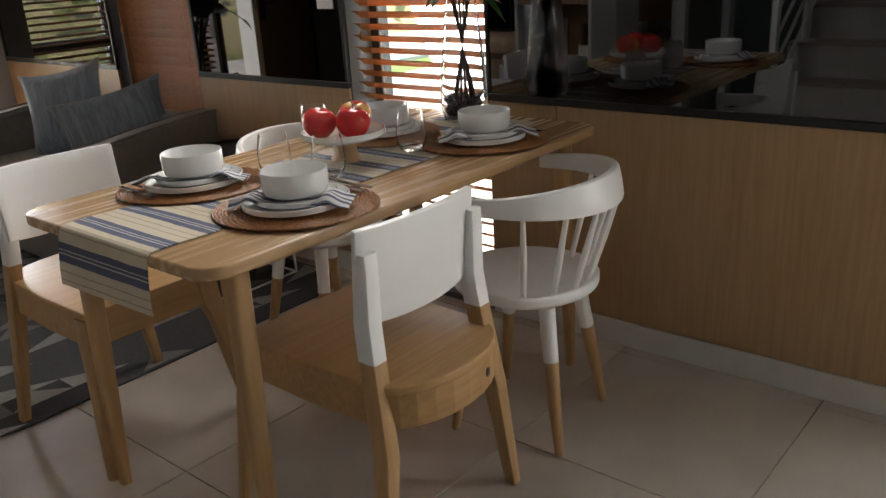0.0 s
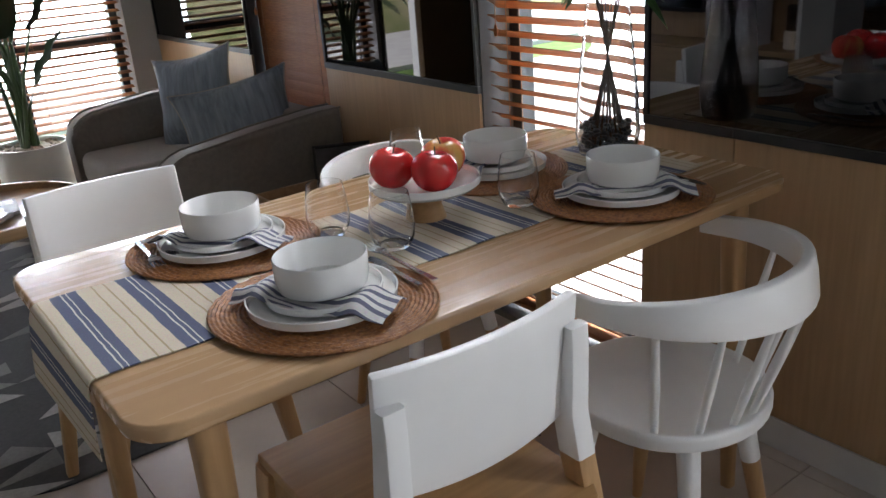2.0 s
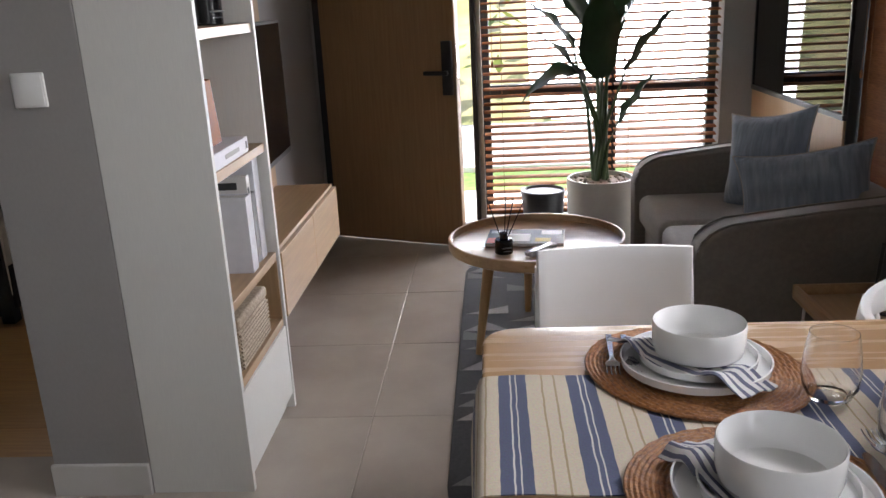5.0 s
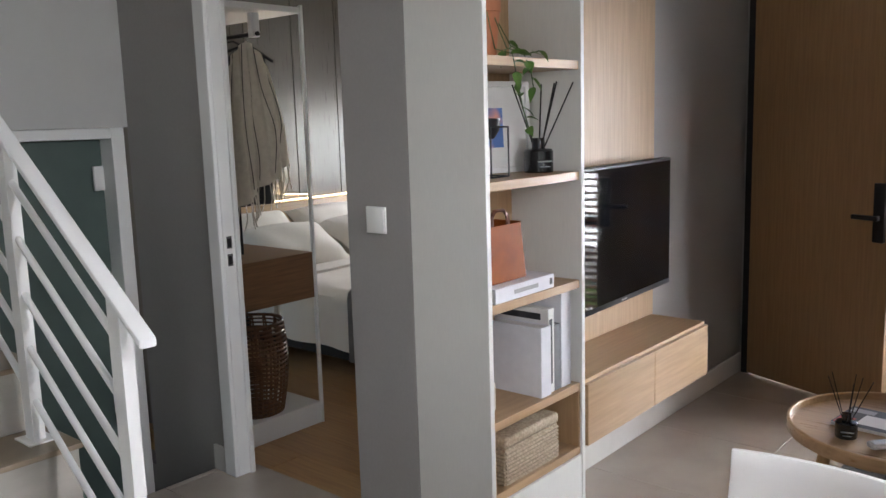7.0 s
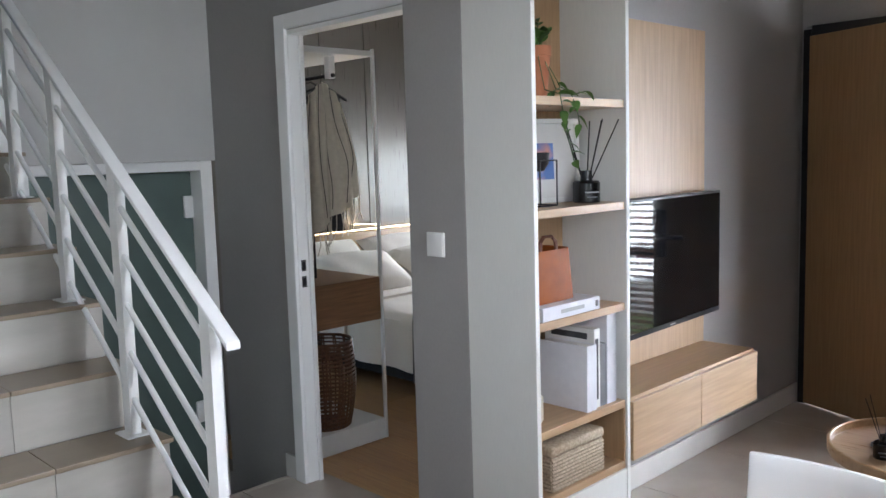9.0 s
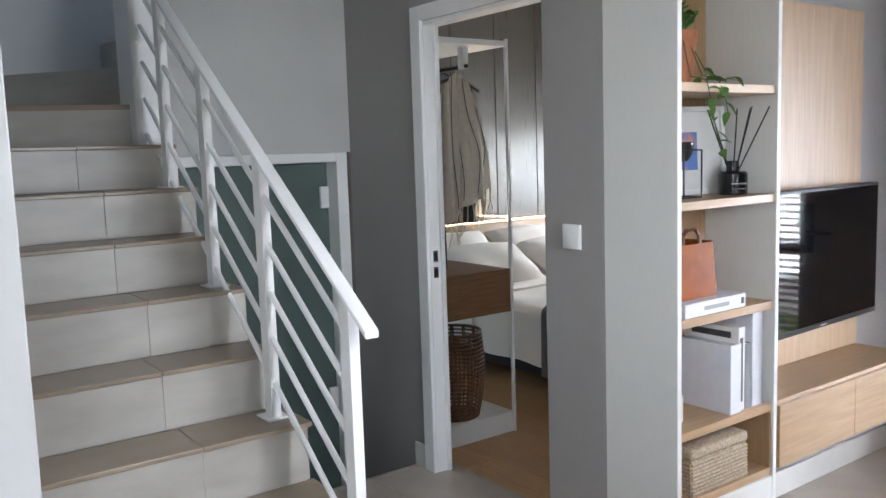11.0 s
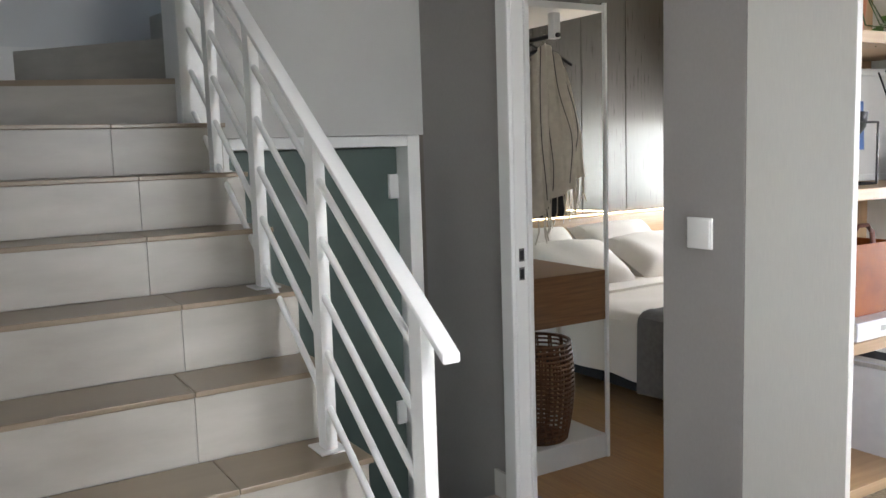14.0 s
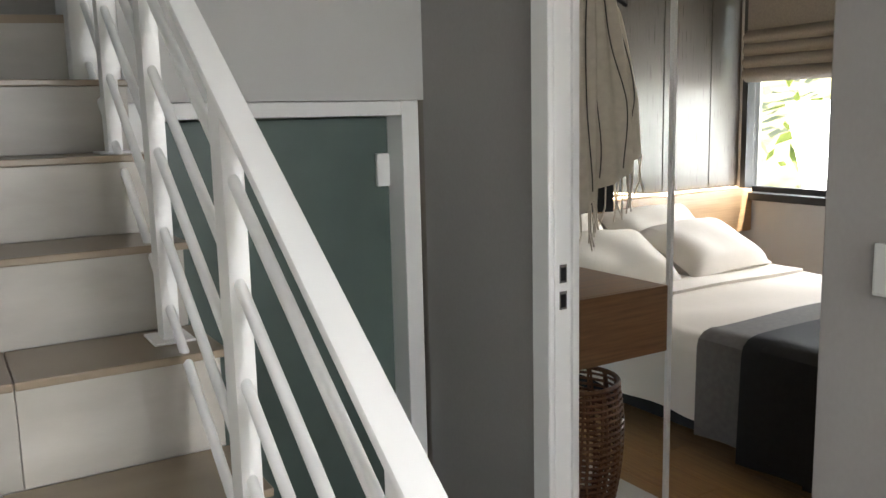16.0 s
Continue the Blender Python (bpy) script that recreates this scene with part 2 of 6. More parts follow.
def shifted(bm, x=0, y=0, z=0, rz=0):
    bmesh.ops.transform(bm, matrix=pose(x, y, z, 0, 0, rz), verts=bm.verts)
    return bm

# ---- structure ----
ZB = 3.1                                                # bedroom ceiling
XA, YN, XC, YS, ZC = 2.17, 2.73, -0.29, -3.5, 2.7      # east, north, television and south walls, ceiling
TZ = [0.02, 0.218, 0.413, 0.608, 0.803, 0.998, 1.178, 1.357, 1.535, 1.715, 1.895, 2.075]  # tread heights
NX = [-0.79 - 0.225 * (k - 3) for k in range(12)]       # nosings
SY0, SY1 = -1.747, -0.862                                 # stair width
TW = 0.018

floor = structure("floor", B(-1.578, XA, YS, YN, -0.12, -0.008), grout, "pale beige floor tiles laid square with thin joints", category="floor")
bed_base = structure("bedroom_floor", B(-4.0, -0.62, 0.175, 3.7, -0.12, -0.008), bed_floor, "warm brown laminate boards in the bedroom", category="floor")
bm = bmesh.new()
for a in ((-60, -2.37, -40, 80), (-1.63, 60, -40, 80), (-2.37, -1.63, -40, -0.96), (-2.37, -1.63, 0.21, 80)):
    box(bm, *a, -0.42, -0.2)
ground = structure("ground", bm, grass_mat, "green lawn outside the house", category="ground")
structure("pavement", B(-8, 14, 3.05, 4.3, -0.2, -0.12), paving, "pale paving along the house front", category="pavement")
structure("road", B(-30, 40, 5.4, 8.0, -0.2, -0.15), paving, "pale concrete lane in front of the house", category="road")
structure("pavement_east", B(2.6, 9.0, -8, 3.05, -0.2, -0.12), paving, "pale paving beside the house", category="pavement")


def wall_with(name, axis, at, thick, lo, hi, z1, openings, material, label):
    """A wall on the plane axis = at, from lo to hi, with openings (a, b, z0, z1) cut through it."""
    bm = bmesh.new()
    cuts = sorted(openings)

    def put(a, c, z0, zt):
        if c - a > 1e-4 and zt - z0 > 1e-4:
            box(bm, *((at, at + thick, a, c) if axis == "x" else (a, c, at, at + thick)), z0, zt)
    pos = lo
    for a, c, z0, zt in cuts:
        put(pos, a, -0.12, z1)
        put(a, c, -0.12, z0)
        put(a, c, zt, z1)
        pos = c
    put(pos, hi, -0.12, z1)
    return structure(name, bm, material, label, category="wall")


# W3 is an unseen opening, added to let light in from the south
W1, W2, W3 = (0.77, 1.46), (-0.86, -0.21), (-3.2, -2.45)
wall_with("wall_east", "x", XA, 0.22, YS, YN + 0.22, ZC, [(*W3, 0.0, 2.3), (*W2, 0.02, 2.35), (*W1, 0.02, 2.35)], dark_wall, "dark grey wall between the mirrors and windows")
NW, ND = (0.66, 1.99), (-0.265, 0.63)
wall_with("wall_north", "y", YN, 0.22, XC - 0.2, XA, ZC, [(*ND, 0.0, 2.12), (*NW, 0.06, 2.4)], grey_wall, "mauve-grey front wall with door and tall window")
wall_with("wall_south", "y", YS - 0.2, 0.2, -1.2, XA + 0.22, ZC, [], white_wall, "plain light wall at the back of the kitchen")
wall_with("wall_kitchen_west", "x", -1.2, 0.2, YS, SY0 - 0.136, ZC, [], slate_blue, "dark slate-blue wall of the kitchen corner")
wall_with("wall_television", "x", XC - 0.2, 0.2, 0.21, YN, ZB, [], grey_wall, "mauve-grey wallpapered wall behind the television")
ceil = structure("ceiling", B(-0.62, XA + 0.22, YS, YN + 0.2, ZC, ZC + 0.1), ceiling_paint, "plain off-white ceiling", category="ceiling")
structure("ceiling_hall", B(-2.09, -0.62, SY1, 0.2, ZC, ZC + 0.1), ceiling_paint, "plain off-white ceiling above the lower stairs", category="ceiling")
structure("ceiling_kitchen", B(-1.2, -0.62, YS, SY1, ZC, ZC + 0.1), ceiling_paint, "plain off-white ceiling beside the stairs", category="ceiling")
structure("ceiling_bedroom", B(-4.1, -0.34, 0.08, 3.9, ZB, ZB + 0.1), ceiling_paint, "plain off-white bedroom ceiling", category="ceiling")
nook_wall = mat("taupe_wall_paint", (0.26, 0.235, 0.205), (0.24, 0.215, 0.19), 3, 0.7, bump=0.05)
# hall and bedroom walls
wall_with("wall_hall", "y", 0.085, 0.075, -2.09, -0.581, ZB, [(-1.435, -0.581, -0.12, 2.031)], grey_wall, "grey wallpapered hall wall with the bedroom doorway")
structure("wall_column", B(-0.581, -0.296, 0.0, 0.21, 0, ZB, bev=0.004), grey_wall, "grey wallpapered column beside the bookcase", category="wall")
wall_with("wall_bedroom_west", "x", -4.05, 0.2, 0.2, 3.9, ZB, [], dark_wall, "dark wall behind the bedhead panels")
wall_with("wall_bedroom_north", "y", 3.72, 0.2, -3.85, -0.4, ZB, [(-3.80, -1.9, 0.9, 2.35)], white_wall, "bedroom wall with a dark framed window")
wall_with("wall_bedroom_east", "x", -0.535, 0.2, 2.73, 3.72, ZB, [], white_wall, "plain bedroom wall beside the front door")
structure("wall_understair", B(-2.30, -2.085, SY1 + 0.02, 0.0845, 1.482, 3.2), white_wall, "white wall above the low store door", category="wall")
structure("wall_closet_back", B(-2.5, -2.36, 0.21, 0.8, 0, ZB), nook_wall, "taupe wall of the clothes nook", category="wall")
structure("wall_stair_south", B(-3.3, -0.25, SY0 - 0.137, SY0, 0, 4.2, bev=0.004), white_wall, "white plastered wall beside the stairs", category="wall")
structure("wall_stair_west", B(-3.2, -3.0, SY0, 0.1, 0, 4.2), white_wall, "pale wall at the turn of the stairs", category="wall")
structure("wall_stair_north", B(-3.0, -2.30, 0.0, 0.1, 0, 4.2), white_wall, "pale wall at the side of the upper stairs", category="wall")
structure("wall_stair_well", B(-2.30, -0.62, SY1 + 0.0, SY1 + 0.1, ZC + 0.1, 4.2), white_wall, "wall of the upper stairwell", category="wall")
structure("wall_stair_head", B(-0.62, -0.5, SY0, SY1 + 0.1, ZC + 0.1, 4.2), white_wall, "end wall of the upper stairwell", category="wall")
structure("beam_stair_corner", B(-2.30, -2.085, SY1 - 0.1, SY1 + 0.02, TZ[7], 4.2, bev=0.004), white_paint, "white painted newel wall at the stair turn", category="wall")

# garden bank and shrubs seen through the windows
rnd = random.Random(2)
bm = sheet(lambda u, v: (-14 + 34 * u, 8.2 + 6 * v, -0.22 + 2.6 * v ** 0.7 + 0.25 * noise.noise(Vector((u * 20, v * 6, 0)))), 60, 14)
structure("garden_bank", bm, bank_mat, "dry yellow-green grassy bank beyond the path", True, "ground")
bm = bmesh.new()
for k in range(1500):
    u, v = rnd.random(), rnd.random()
    p = Vector((-14 + 34 * u, 8.0 + 6.2 * v, 0.1 + 2.6 * v ** 0.7 + rnd.uniform(-0.1, 0.9)))
    leaf = rnd.uniform(0.1, 0.26)
    d = Vector((rnd.uniform(-1, 1), rnd.uniform(-1, 1), rnd.uniform(-0.2, 1))).normalized()
    s2 = d.cross(Vector((0.3, 0.2, 1))).normalized() * leaf * 0.4
    q = [bm.verts.new(p - s2), bm.verts.new(p + d * leaf), bm.verts.new(p + s2), bm.verts.new(p - d * leaf)]
    bm.faces.new(q)
tagged(part("shrubs", bm, shrub_mat, None, "", False), "yellow-green leafy shrubs on the bank outside", "shrubs", "", "stuff")

# unseen slab added to stop sunlight falling into the open stairwell
structure("sun_cover_stairwell", B(-3.4, -0.5, SY0 - 0.2, 0.2, 4.2, 4.3), ceiling_paint, "unseen cover keeping the sun out of the stairwell", category="ceiling")
# skirting
structure("baseboard_east", B(XA - 0.014, XA, -2.17, W2[0], 0, 0.085, bev=0.003), skirting_tile, "pale tiled skirting below the oak panels", category="skirting")
structure("baseboard_east_north", B(XA - 0.014, XA, W2[1], W1[0], 0, 0.085, bev=0.003), skirting_tile, "pale tiled skirting below the oak panels", category="skirting")
structure("baseboard_television", B(XC, XC + 0.014, 0.55, YN, 0, 0.105, bev=0.003), skirting_tile, "pale tiled skirting under the television bench", category="skirting")
structure("baseboard_column", B(-0.585, -0.297, -0.014, 0.0, 0, 0.1, bev=0.003), skirting_tile, "pale tiled skirting round the column", category="skirting")
structure("baseboard_hall", B(-1.577, -1.491, 0.072, 0.0845, 0, 0.11, bev=0.002), skirting_tile, "pale tiled skirting beside the doorway", category="skirting")


# ---- mirrors and oak panelling on the east wall ----
def mirror_bay(y0, y1, joints=()):
    ys = [y0, *joints, y1]
    for a, c in zip(ys, ys[1:]):
        p = thing("wainscot_panel", "oak veneer wall panel below the tinted mirror", "wall panel", "oak wainscot panels")
        part("panel", B(XA - 0.012, XA, a + 0.001, c - 0.001, 0.087, 0.766, bev=0.002), wainscot, p, smooth=False)
        mi = thing("wall_mirror", "dark tinted mirror panel above the oak wainscot", "mirror", "tinted wall mirrors")
        part("mirror_glass", B(XA - 0.010, XA, a + 0.001, c - 0.001, 0.791, 2.4), mirror_mat, mi, smooth=False)
        part("bottom_trim", B(XA - 0.018, XA, a, c, 0.767, 0.790, bev=0.002), black_metal, mi, "black metal trim", smooth=False)
        for e in (a, c):
            if e in (y0, y1):
                s = 0.012 if e == y0 else -0.012
                part("side_trim", B(XA - 0.016, XA, min(e, e + s), max(e, e + s), 0.791, 2.4), black_metal, mi, smooth=False)


mirror_bay(-2.15, W2[0] - 0.005, (-1.132,))
mirror_bay(W2[1] + 0.005, W1[0] - 0.005)
mirror_bay(W1[1] + 0.005, YN - 0.01)


# ---- windows and wooden blinds ----
def window(name, axis, at, a, c, z0, z1, bars=(), mulls=(), depth=0.06):
    w = tagged(new(name), "dark metal framed window with clear panes", "window", "", "structure")

    def bar(nm, lo, hi, zl, zh):
        args = (at, at + depth, lo, hi, zl, zh) if axis == "x" else (lo, hi, at, at + depth, zl, zh)
        part(nm, B(*args, bev=0.004), dark_frame, w, smooth=False)
    f = 0.045
    bar("window_frame", a, a + f, z0, z1)
    bar("window_frame", c - f, c, z0, z1)
    bar("window_frame", a + f, c - f, z0, z0 + f)
    bar("window_frame", a + f, c - f, z1 - f, z1)
    for zb in bars:
        bar("transom", a + f, c - f, zb - 0.03, zb + 0.03)
    for mb in mulls:
        bar("mullion", mb - 0.03, mb + 0.03, z0 + f, z1 - f)
    args = (at + 0.03, at + 0.036, a + f, c - f, z0 + f, z1 - f) if axis == "x" else (a + f, c - f, at + 0.03, at + 0.036, z0 + f, z1 - f)
    g = part("pane", B(*args), pane_glass, w, smooth=False)
    g.visible_shadow = False
    return w


window("window_north", "y", YN + 0.12, *NW, 0.06, 2.4, bars=(0.80,), mulls=(1.40,))
window("window_east_sofa", "x", XA + 0.12, *W1, 0.02, 2.35)
window("window_east_table", "x", XA + 0.12, *W2, 0.02, 2.35)
# out of view, added to close the light opening W3
window("unseen_window_kitchen", "x", XA + 0.12, *W3, 0.0, 2.3)
window("window_bedroom", "y", 3.78, -3.80, -1.9, 0.9, 2.35, mulls=(-2.9,))


structure("window_sill_bedroom", B(-3.82, -1.88, 3.67, 3.78, 0.85, 0.905, bev=0.004), dark_frame, "dark metal sill of the bedroom window", category="sill")
structure("window_reveal_bedroom", B(-3.80, -3.755, 3.70, 3.78, 0.906, 2.349), dark_frame, "dark metal lining beside the bedroom window", category="trim")


def slat_mesh(length, axis, tilt, w=0.05):
    bm = bmesh.new()
    n, t = 4, 0.0028
    rings = []
    for e in (-length / 2, length / 2):
        up = [(-w / 2 + w * k / n, 0.003 * math.sin(math.pi * k / n)) for k in range(n + 1)]
        prof = [(u, v + t / 2) for u, v in up] + [(u, v - t / 2) for u, v in up[::-1]]
        ca, sa = math.cos(radians(tilt)), math.sin(radians(tilt))
        prof = [(u * ca - v * sa, u * sa + v * ca) for u, v in prof]
        rings.append([(e, u, v) if axis == "y" else (u, e, v) for u, v in prof])
    return mesh_of("slat", loft(rings), slat_wood, True)


def blind(name, axis, at, a, c, z0, z1, tilt, label, pitch=0.043, cords=2):
    bl = thing(name, label, "blind", "wooden venetian blinds")
    mid, ln = (a + c) / 2, c - a - 0.012
    me = slat_mesh(ln, "y" if axis == "y" else "x", tilt)
    n = int((z1 - 0.06 - z0 - 0.03) / pitch)
    for k in range(n):
        s = part("slat", me, None, bl)
        z = z0 + 0.04 + k * pitch
        s.location = (mid, at, z) if axis == "y" else (at, mid, z)
    ends = lambda zl, zh, d: (a + 0.005, c - 0.005, at - d, at + d, zl, zh) if axis == "y" else (at - d, at + d, a + 0.005, c - 0.005, zl, zh)
    part("bottom_rail", B(*ends(z0, z0 + 0.018, 0.026), bev=0.004), slat_wood, bl, smooth=False)
    part("head_rail", B(*ends(z1 - 0.05, z1, 0.03), bev=0.003), slat_wood, bl, smooth=False)
    for k in range(cords):
        p = a + (c - a) * (0.15 + 0.7 * k / max(cords - 1, 1))
        for d in (-0.026, 0.026):
            q = (p, at + d) if axis == "y" else (at + d, p)
            part("ladder_cord", tube([(*q, z0 + 0.02), (*q, z1 - 0.03)], 0.0013, 5), cord_mat, bl)
    q = (a + 0.06, at - 0.036) if axis == "y" else (at - 0.036, c - 0.06)
    cord = part("pull_cord", tube([(*q, z1 - 0.05), (*q, 0.98)], 0.0015, 5), cord_mat, bl)
    part("tassel", lathe([(0, 0), (0.006, 0.003), (0.007, 0.02), (0.003, 0.035), (0, 0.036)], 10, at=(*q, 0.945)), slat_wood, bl)
    return bl


cord_mat = mat("blind_cord", (0.30, 0.16, 0.08), (0.24, 0.12, 0.06), 30, 0.8)
blind("venetian_blind", "y", YN + 0.055, NW[0], 1.40, 0.09, 2.38, 12, "brown wooden venetian blind with open slats at the front window")
blind("venetian_blind", "y", YN + 0.055, 1.40, NW[1], 0.09, 2.38, 12, "brown wooden venetian blind with open slats at the front window")
blind("venetian_blind", "x", XA + 0.05, *W1, 0.05, 2.33, 85, "brown wooden venetian blind with closed slats behind the sofa")
blind("venetian_blind", "x", XA + 0.05, *W2, 0.05, 2.33, -31, "brown wooden venetian blind with tilted slats beside the dining table")

# ---- front door, ajar ----
dr = tagged(new("door_front"), "oak veneer front door standing ajar with a black lock", "door", "", "structure")
dr.matrix_basis = pose(-0.212, YN - 0.01, 0, 0, 0, -22)
part("leaf", B(0, 0.82, -0.045, 0, 0.008, 2.062, bev=0.003), door_wood, dr, smooth=False)
lk = part("lock_plate", B(0.745, 0.805, -0.068, -0.046, 0.84, 1.12, bev=0.006), black_metal, dr, "black electronic lock plate")
part("lever", B(0.65, 0.792, -0.098, -0.08, 0.945, 0.968, bev=0.006), black_metal, lk)
part("lever_stem", B(0.763, 0.786, -0.085, -0.066, 0.945, 0.968, bev=0.004), black_metal, lk)
part("edge_latch", B(0.8205, 0.8225, -0.034, -0.012, 0.93, 1.1), steel, dr)
fr = tagged(new("door_front_frame"), "black metal frame round the front door", "door frame", "", "structure")
part("jamb", B(-0.265, -0.222, YN - 0.045, YN + 0.12, 0, 2.10, bev=0.003), black_metal, fr, smooth=False)
part("jamb", B(0.602, 0.63, YN - 0.02, YN + 0.12, 0, 2.10, bev=0.003), black_metal, fr, smooth=False)
part("head", B(-0.222, 0.602, YN - 0.045, YN + 0.12, 2.065, 2.119, bev=0.003), black_metal, fr, smooth=False)
structure("threshold", B(-0.26, 0.63, YN, YN + 0.2, -0.12, 0.006), skirting_tile, "pale stone threshold", category="threshold")

# ---- bedroom door frame ----
fr = tagged(new("door_bedroom_frame"), "white painted door frame with steel strike plates", "door frame", "", "structure")
part("casing", B(-1.49, -1.415, 0.066, 0.0845, 0, 2.095, bev=0.005), white_paint, fr, smooth=False)
part("casing", B(-1.415, -0.583, 0.066, 0.0845, 2.03, 2.095, bev=0.005), white_paint, fr, smooth=False)
part("jamb", B(-1.434, -1.415, 0.085, 0.165, 0, 2.03, bev=0.003), white_paint, fr, smooth=False)
part("jamb", B(-0.601, -0.5825, 0.066, 0.165, 0, 2.03, bev=0.003), white_paint, fr, smooth=False)
part("head_jamb", B(-1.415, -0.601, 0.085, 0.165, 2.01, 2.03, bev=0.003), white_paint, fr, smooth=False)
part("door_stop", B(-1.415, -1.403, 0.138, 0.16, 0, 2.01, bev=0.002), white_paint, fr, smooth=False)
for z in (0.935, 1.008):
    part("strike_plate", B(-1.415, -1.4135, 0.100, 0.125, z - 0.03, z + 0.02), steel, fr, smooth=False)
    part("strike_hole", B(-1.4135, -1.4125, 0.104, 0.121, z - 0.024, z + 0.012), black_metal, fr, smooth=False)

# ---- low green door under the upper stairs ----
gd = tagged(new("door_store"), "low frosted green door in a white frame under the stairs", "door", "", "structure")
part("leaf", B(-2.26, -2.225, SY1 + 0.08, 0.022, -0.75, 1.43, bev=0.003), green_door, gd, smooth=False)
part("frame_side", B(-2.30, -2.12, 0.022, 0.0845, -0.78, 1.482, bev=0.004), white_paint, gd, smooth=False)
part("frame_side", B(-2.30, -2.12, SY1 + 0.02, SY1 + 0.08, -0.78, 1.482, bev=0.004), white_paint, gd, smooth=False)
part("frame_head", B(-2.30, -2.12, SY1 + 0.08, 0.022, 1.434, 1.481, bev=0.004), white_paint, gd, smooth=False)
for z in (1.255, 0.2):
    part("hinge", B(-2.224, -2.205, -0.03, 0.018, z - 0.055, z + 0.055, bev=0.004), white_paint, gd, "white painted hinge")
structure("lower_floor", B(-2.4, -1.62, SY1, 0.0845, -0.9, -0.78), tread_tile, "tiled floor at the foot of the down steps", category="floor")
for k in range(3):
    structure("down_step", B(-1.578 - 0.22 * (k + 1), -1.578 - 0.22 * k, SY1 + 0.01, 0.06, -0.78, -0.19 - 0.19 * k), tread_tile, "tiled step leading down to the store door", category="step")
structure("wall_well_north", B(-2.36, -1.57, 0.0855, 0.2, -0.9, -0.12), grey_wall, "grey wall beside the down steps", category="wall")
structure("wall_well_south", B(-2.36, -1.0, SY1 - 0.05, SY1 - 0.005, -0.9, 0.0), white_wall, "white side of the stairs below the floor", category="wall")

# ---- stairs ----
st = tagged(new("staircase"), "tiled staircase with pale risers and beige stone treads", "stairs", "", "structure")
for k in range(1, 9):
    x1, x0, zt, zb = NX[k], NX[k + 1], TZ[k], TZ[k - 1] if k > 1 else 0.0
    base = part("step_core", B(x0 - 0.02, x1 - 0.022, SY0, SY1 - 0.006, 0 if k < 5 else zb - 0.25, zt - 0.016), white_wall, st, smooth=False)
    j = -1.25 + 0.035 * (k % 2)
    for a, c in ((SY0, j), (j, SY1)):
        part("riser_tile", B(x1 - 0.022, x1 - 0.010, a + 0.0006, c - 0.0006, zb + 0.001, zt - 0.0165, bev=0.001, seg=1), riser_tile, st, smooth=False)
        part("tread_tile", B(x0 - 0.012, x1, a + 0.0006, c - 0.0006 + (0.012 if c == SY1 else 0), zt - 0.016, zt, bev=0.003), tread_tile, st, smooth=False)
# winder and landing at the turn
part("winder_riser", prism([(-2.44, SY0), (-2.42, SY0), (-2.12, SY1 + 0.02), (-2.14, SY1 + 0.02)], TZ[8], TZ[9] - 0.022), riser_tile, st, smooth=False)
part("landing_core", B(-3.0, NX[9] + 0.0, SY0, SY1, TZ[7] - 0.3, TZ[8] - 0.001), white_wall, st, smooth=False)
part("winder_tread", prism([(-2.435, SY0), (-2.115, SY1 + 0.02), (-2.32, 0.0), (-3.0, 0.0), (-3.0, SY0)], TZ[9] - 0.022, TZ[9]), tread_tile, st, smooth=False)
part("winder_step", prism([(-2.32, SY1 - 0.02), (-2.32, -0.02), (-3.0, -0.02), (-3.0, -1.45)], TZ[9] + 0.001, TZ[10]), riser_tile, st, smooth=False)
part("winder_step", prism([(-2.32, SY1 + 0.12), (-2.32, -0.02), (-3.0, -0.02), (-3.0, -0.85)], TZ[10] + 0.001, TZ[11]), riser_tile, st, smooth=False)
part("stair_skirting", B(-3.0, -2.988, SY0, -0.9, TZ[9], TZ[9] + 0.2), skirting_tile, st, smooth=False)

# ---- railing ----
ra = thing("stair_railing", "white painted steel stair railing with a flat handrail", "railing")
RY = -0.925
rail_z = lambda x: 1.0 + 0.733 * (-0.25 - x)
hr = []
for x in (-0.255, -2.07):
    z = rail_z(x)
    hr.append([(x, RY - 0.026, z), (x, RY + 0.018, z), (x, RY + 0.018, z - 0.022), (x, RY - 0.026, z - 0.022)])
bm = loft(hr)
bmesh.ops.bevel(bm, geom=bm.edges[:], offset=0.005, segments=2, profile=0.5, affect="EDGES")
part("handrail", bm, white_paint, ra)
posts = ((-0.385, TZ[1]), (-0.92, TZ[3]), (-1.38, TZ[5]), (-1.81, TZ[7]))
for x, z in posts:
    h = rail_z(x) - 0.03
    part("post", loft([[(x - 0.026, RY - 0.016, z), (x + 0.026, RY - 0.016, z), (x + 0.026, RY + 0.016, z), (x - 0.026, RY + 0.016, z)],
                      [(x - 0.026, RY - 0.016, h + 0.019), (x + 0.026, RY - 0.016, h - 0.019), (x + 0.026, RY + 0.016, h - 0.019), (x - 0.026, RY + 0.016, h + 0.019)]]), white_paint, ra, smooth=False)
    part("base_plate", B(x - 0.05, x + 0.05, RY - 0.04, RY + 0.04, z + 0.0005, z + 0.006, bev=0.002), white_paint, ra, smooth=False)
for k in range(5):
    off = 0.135 + 0.153 * k
    xe = -0.385
    part("rung", tube([(xe, RY, rail_z(xe) - off), (-2.06, RY, rail_z(-2.06) - off)], 0.0095, 10), white_paint, ra)

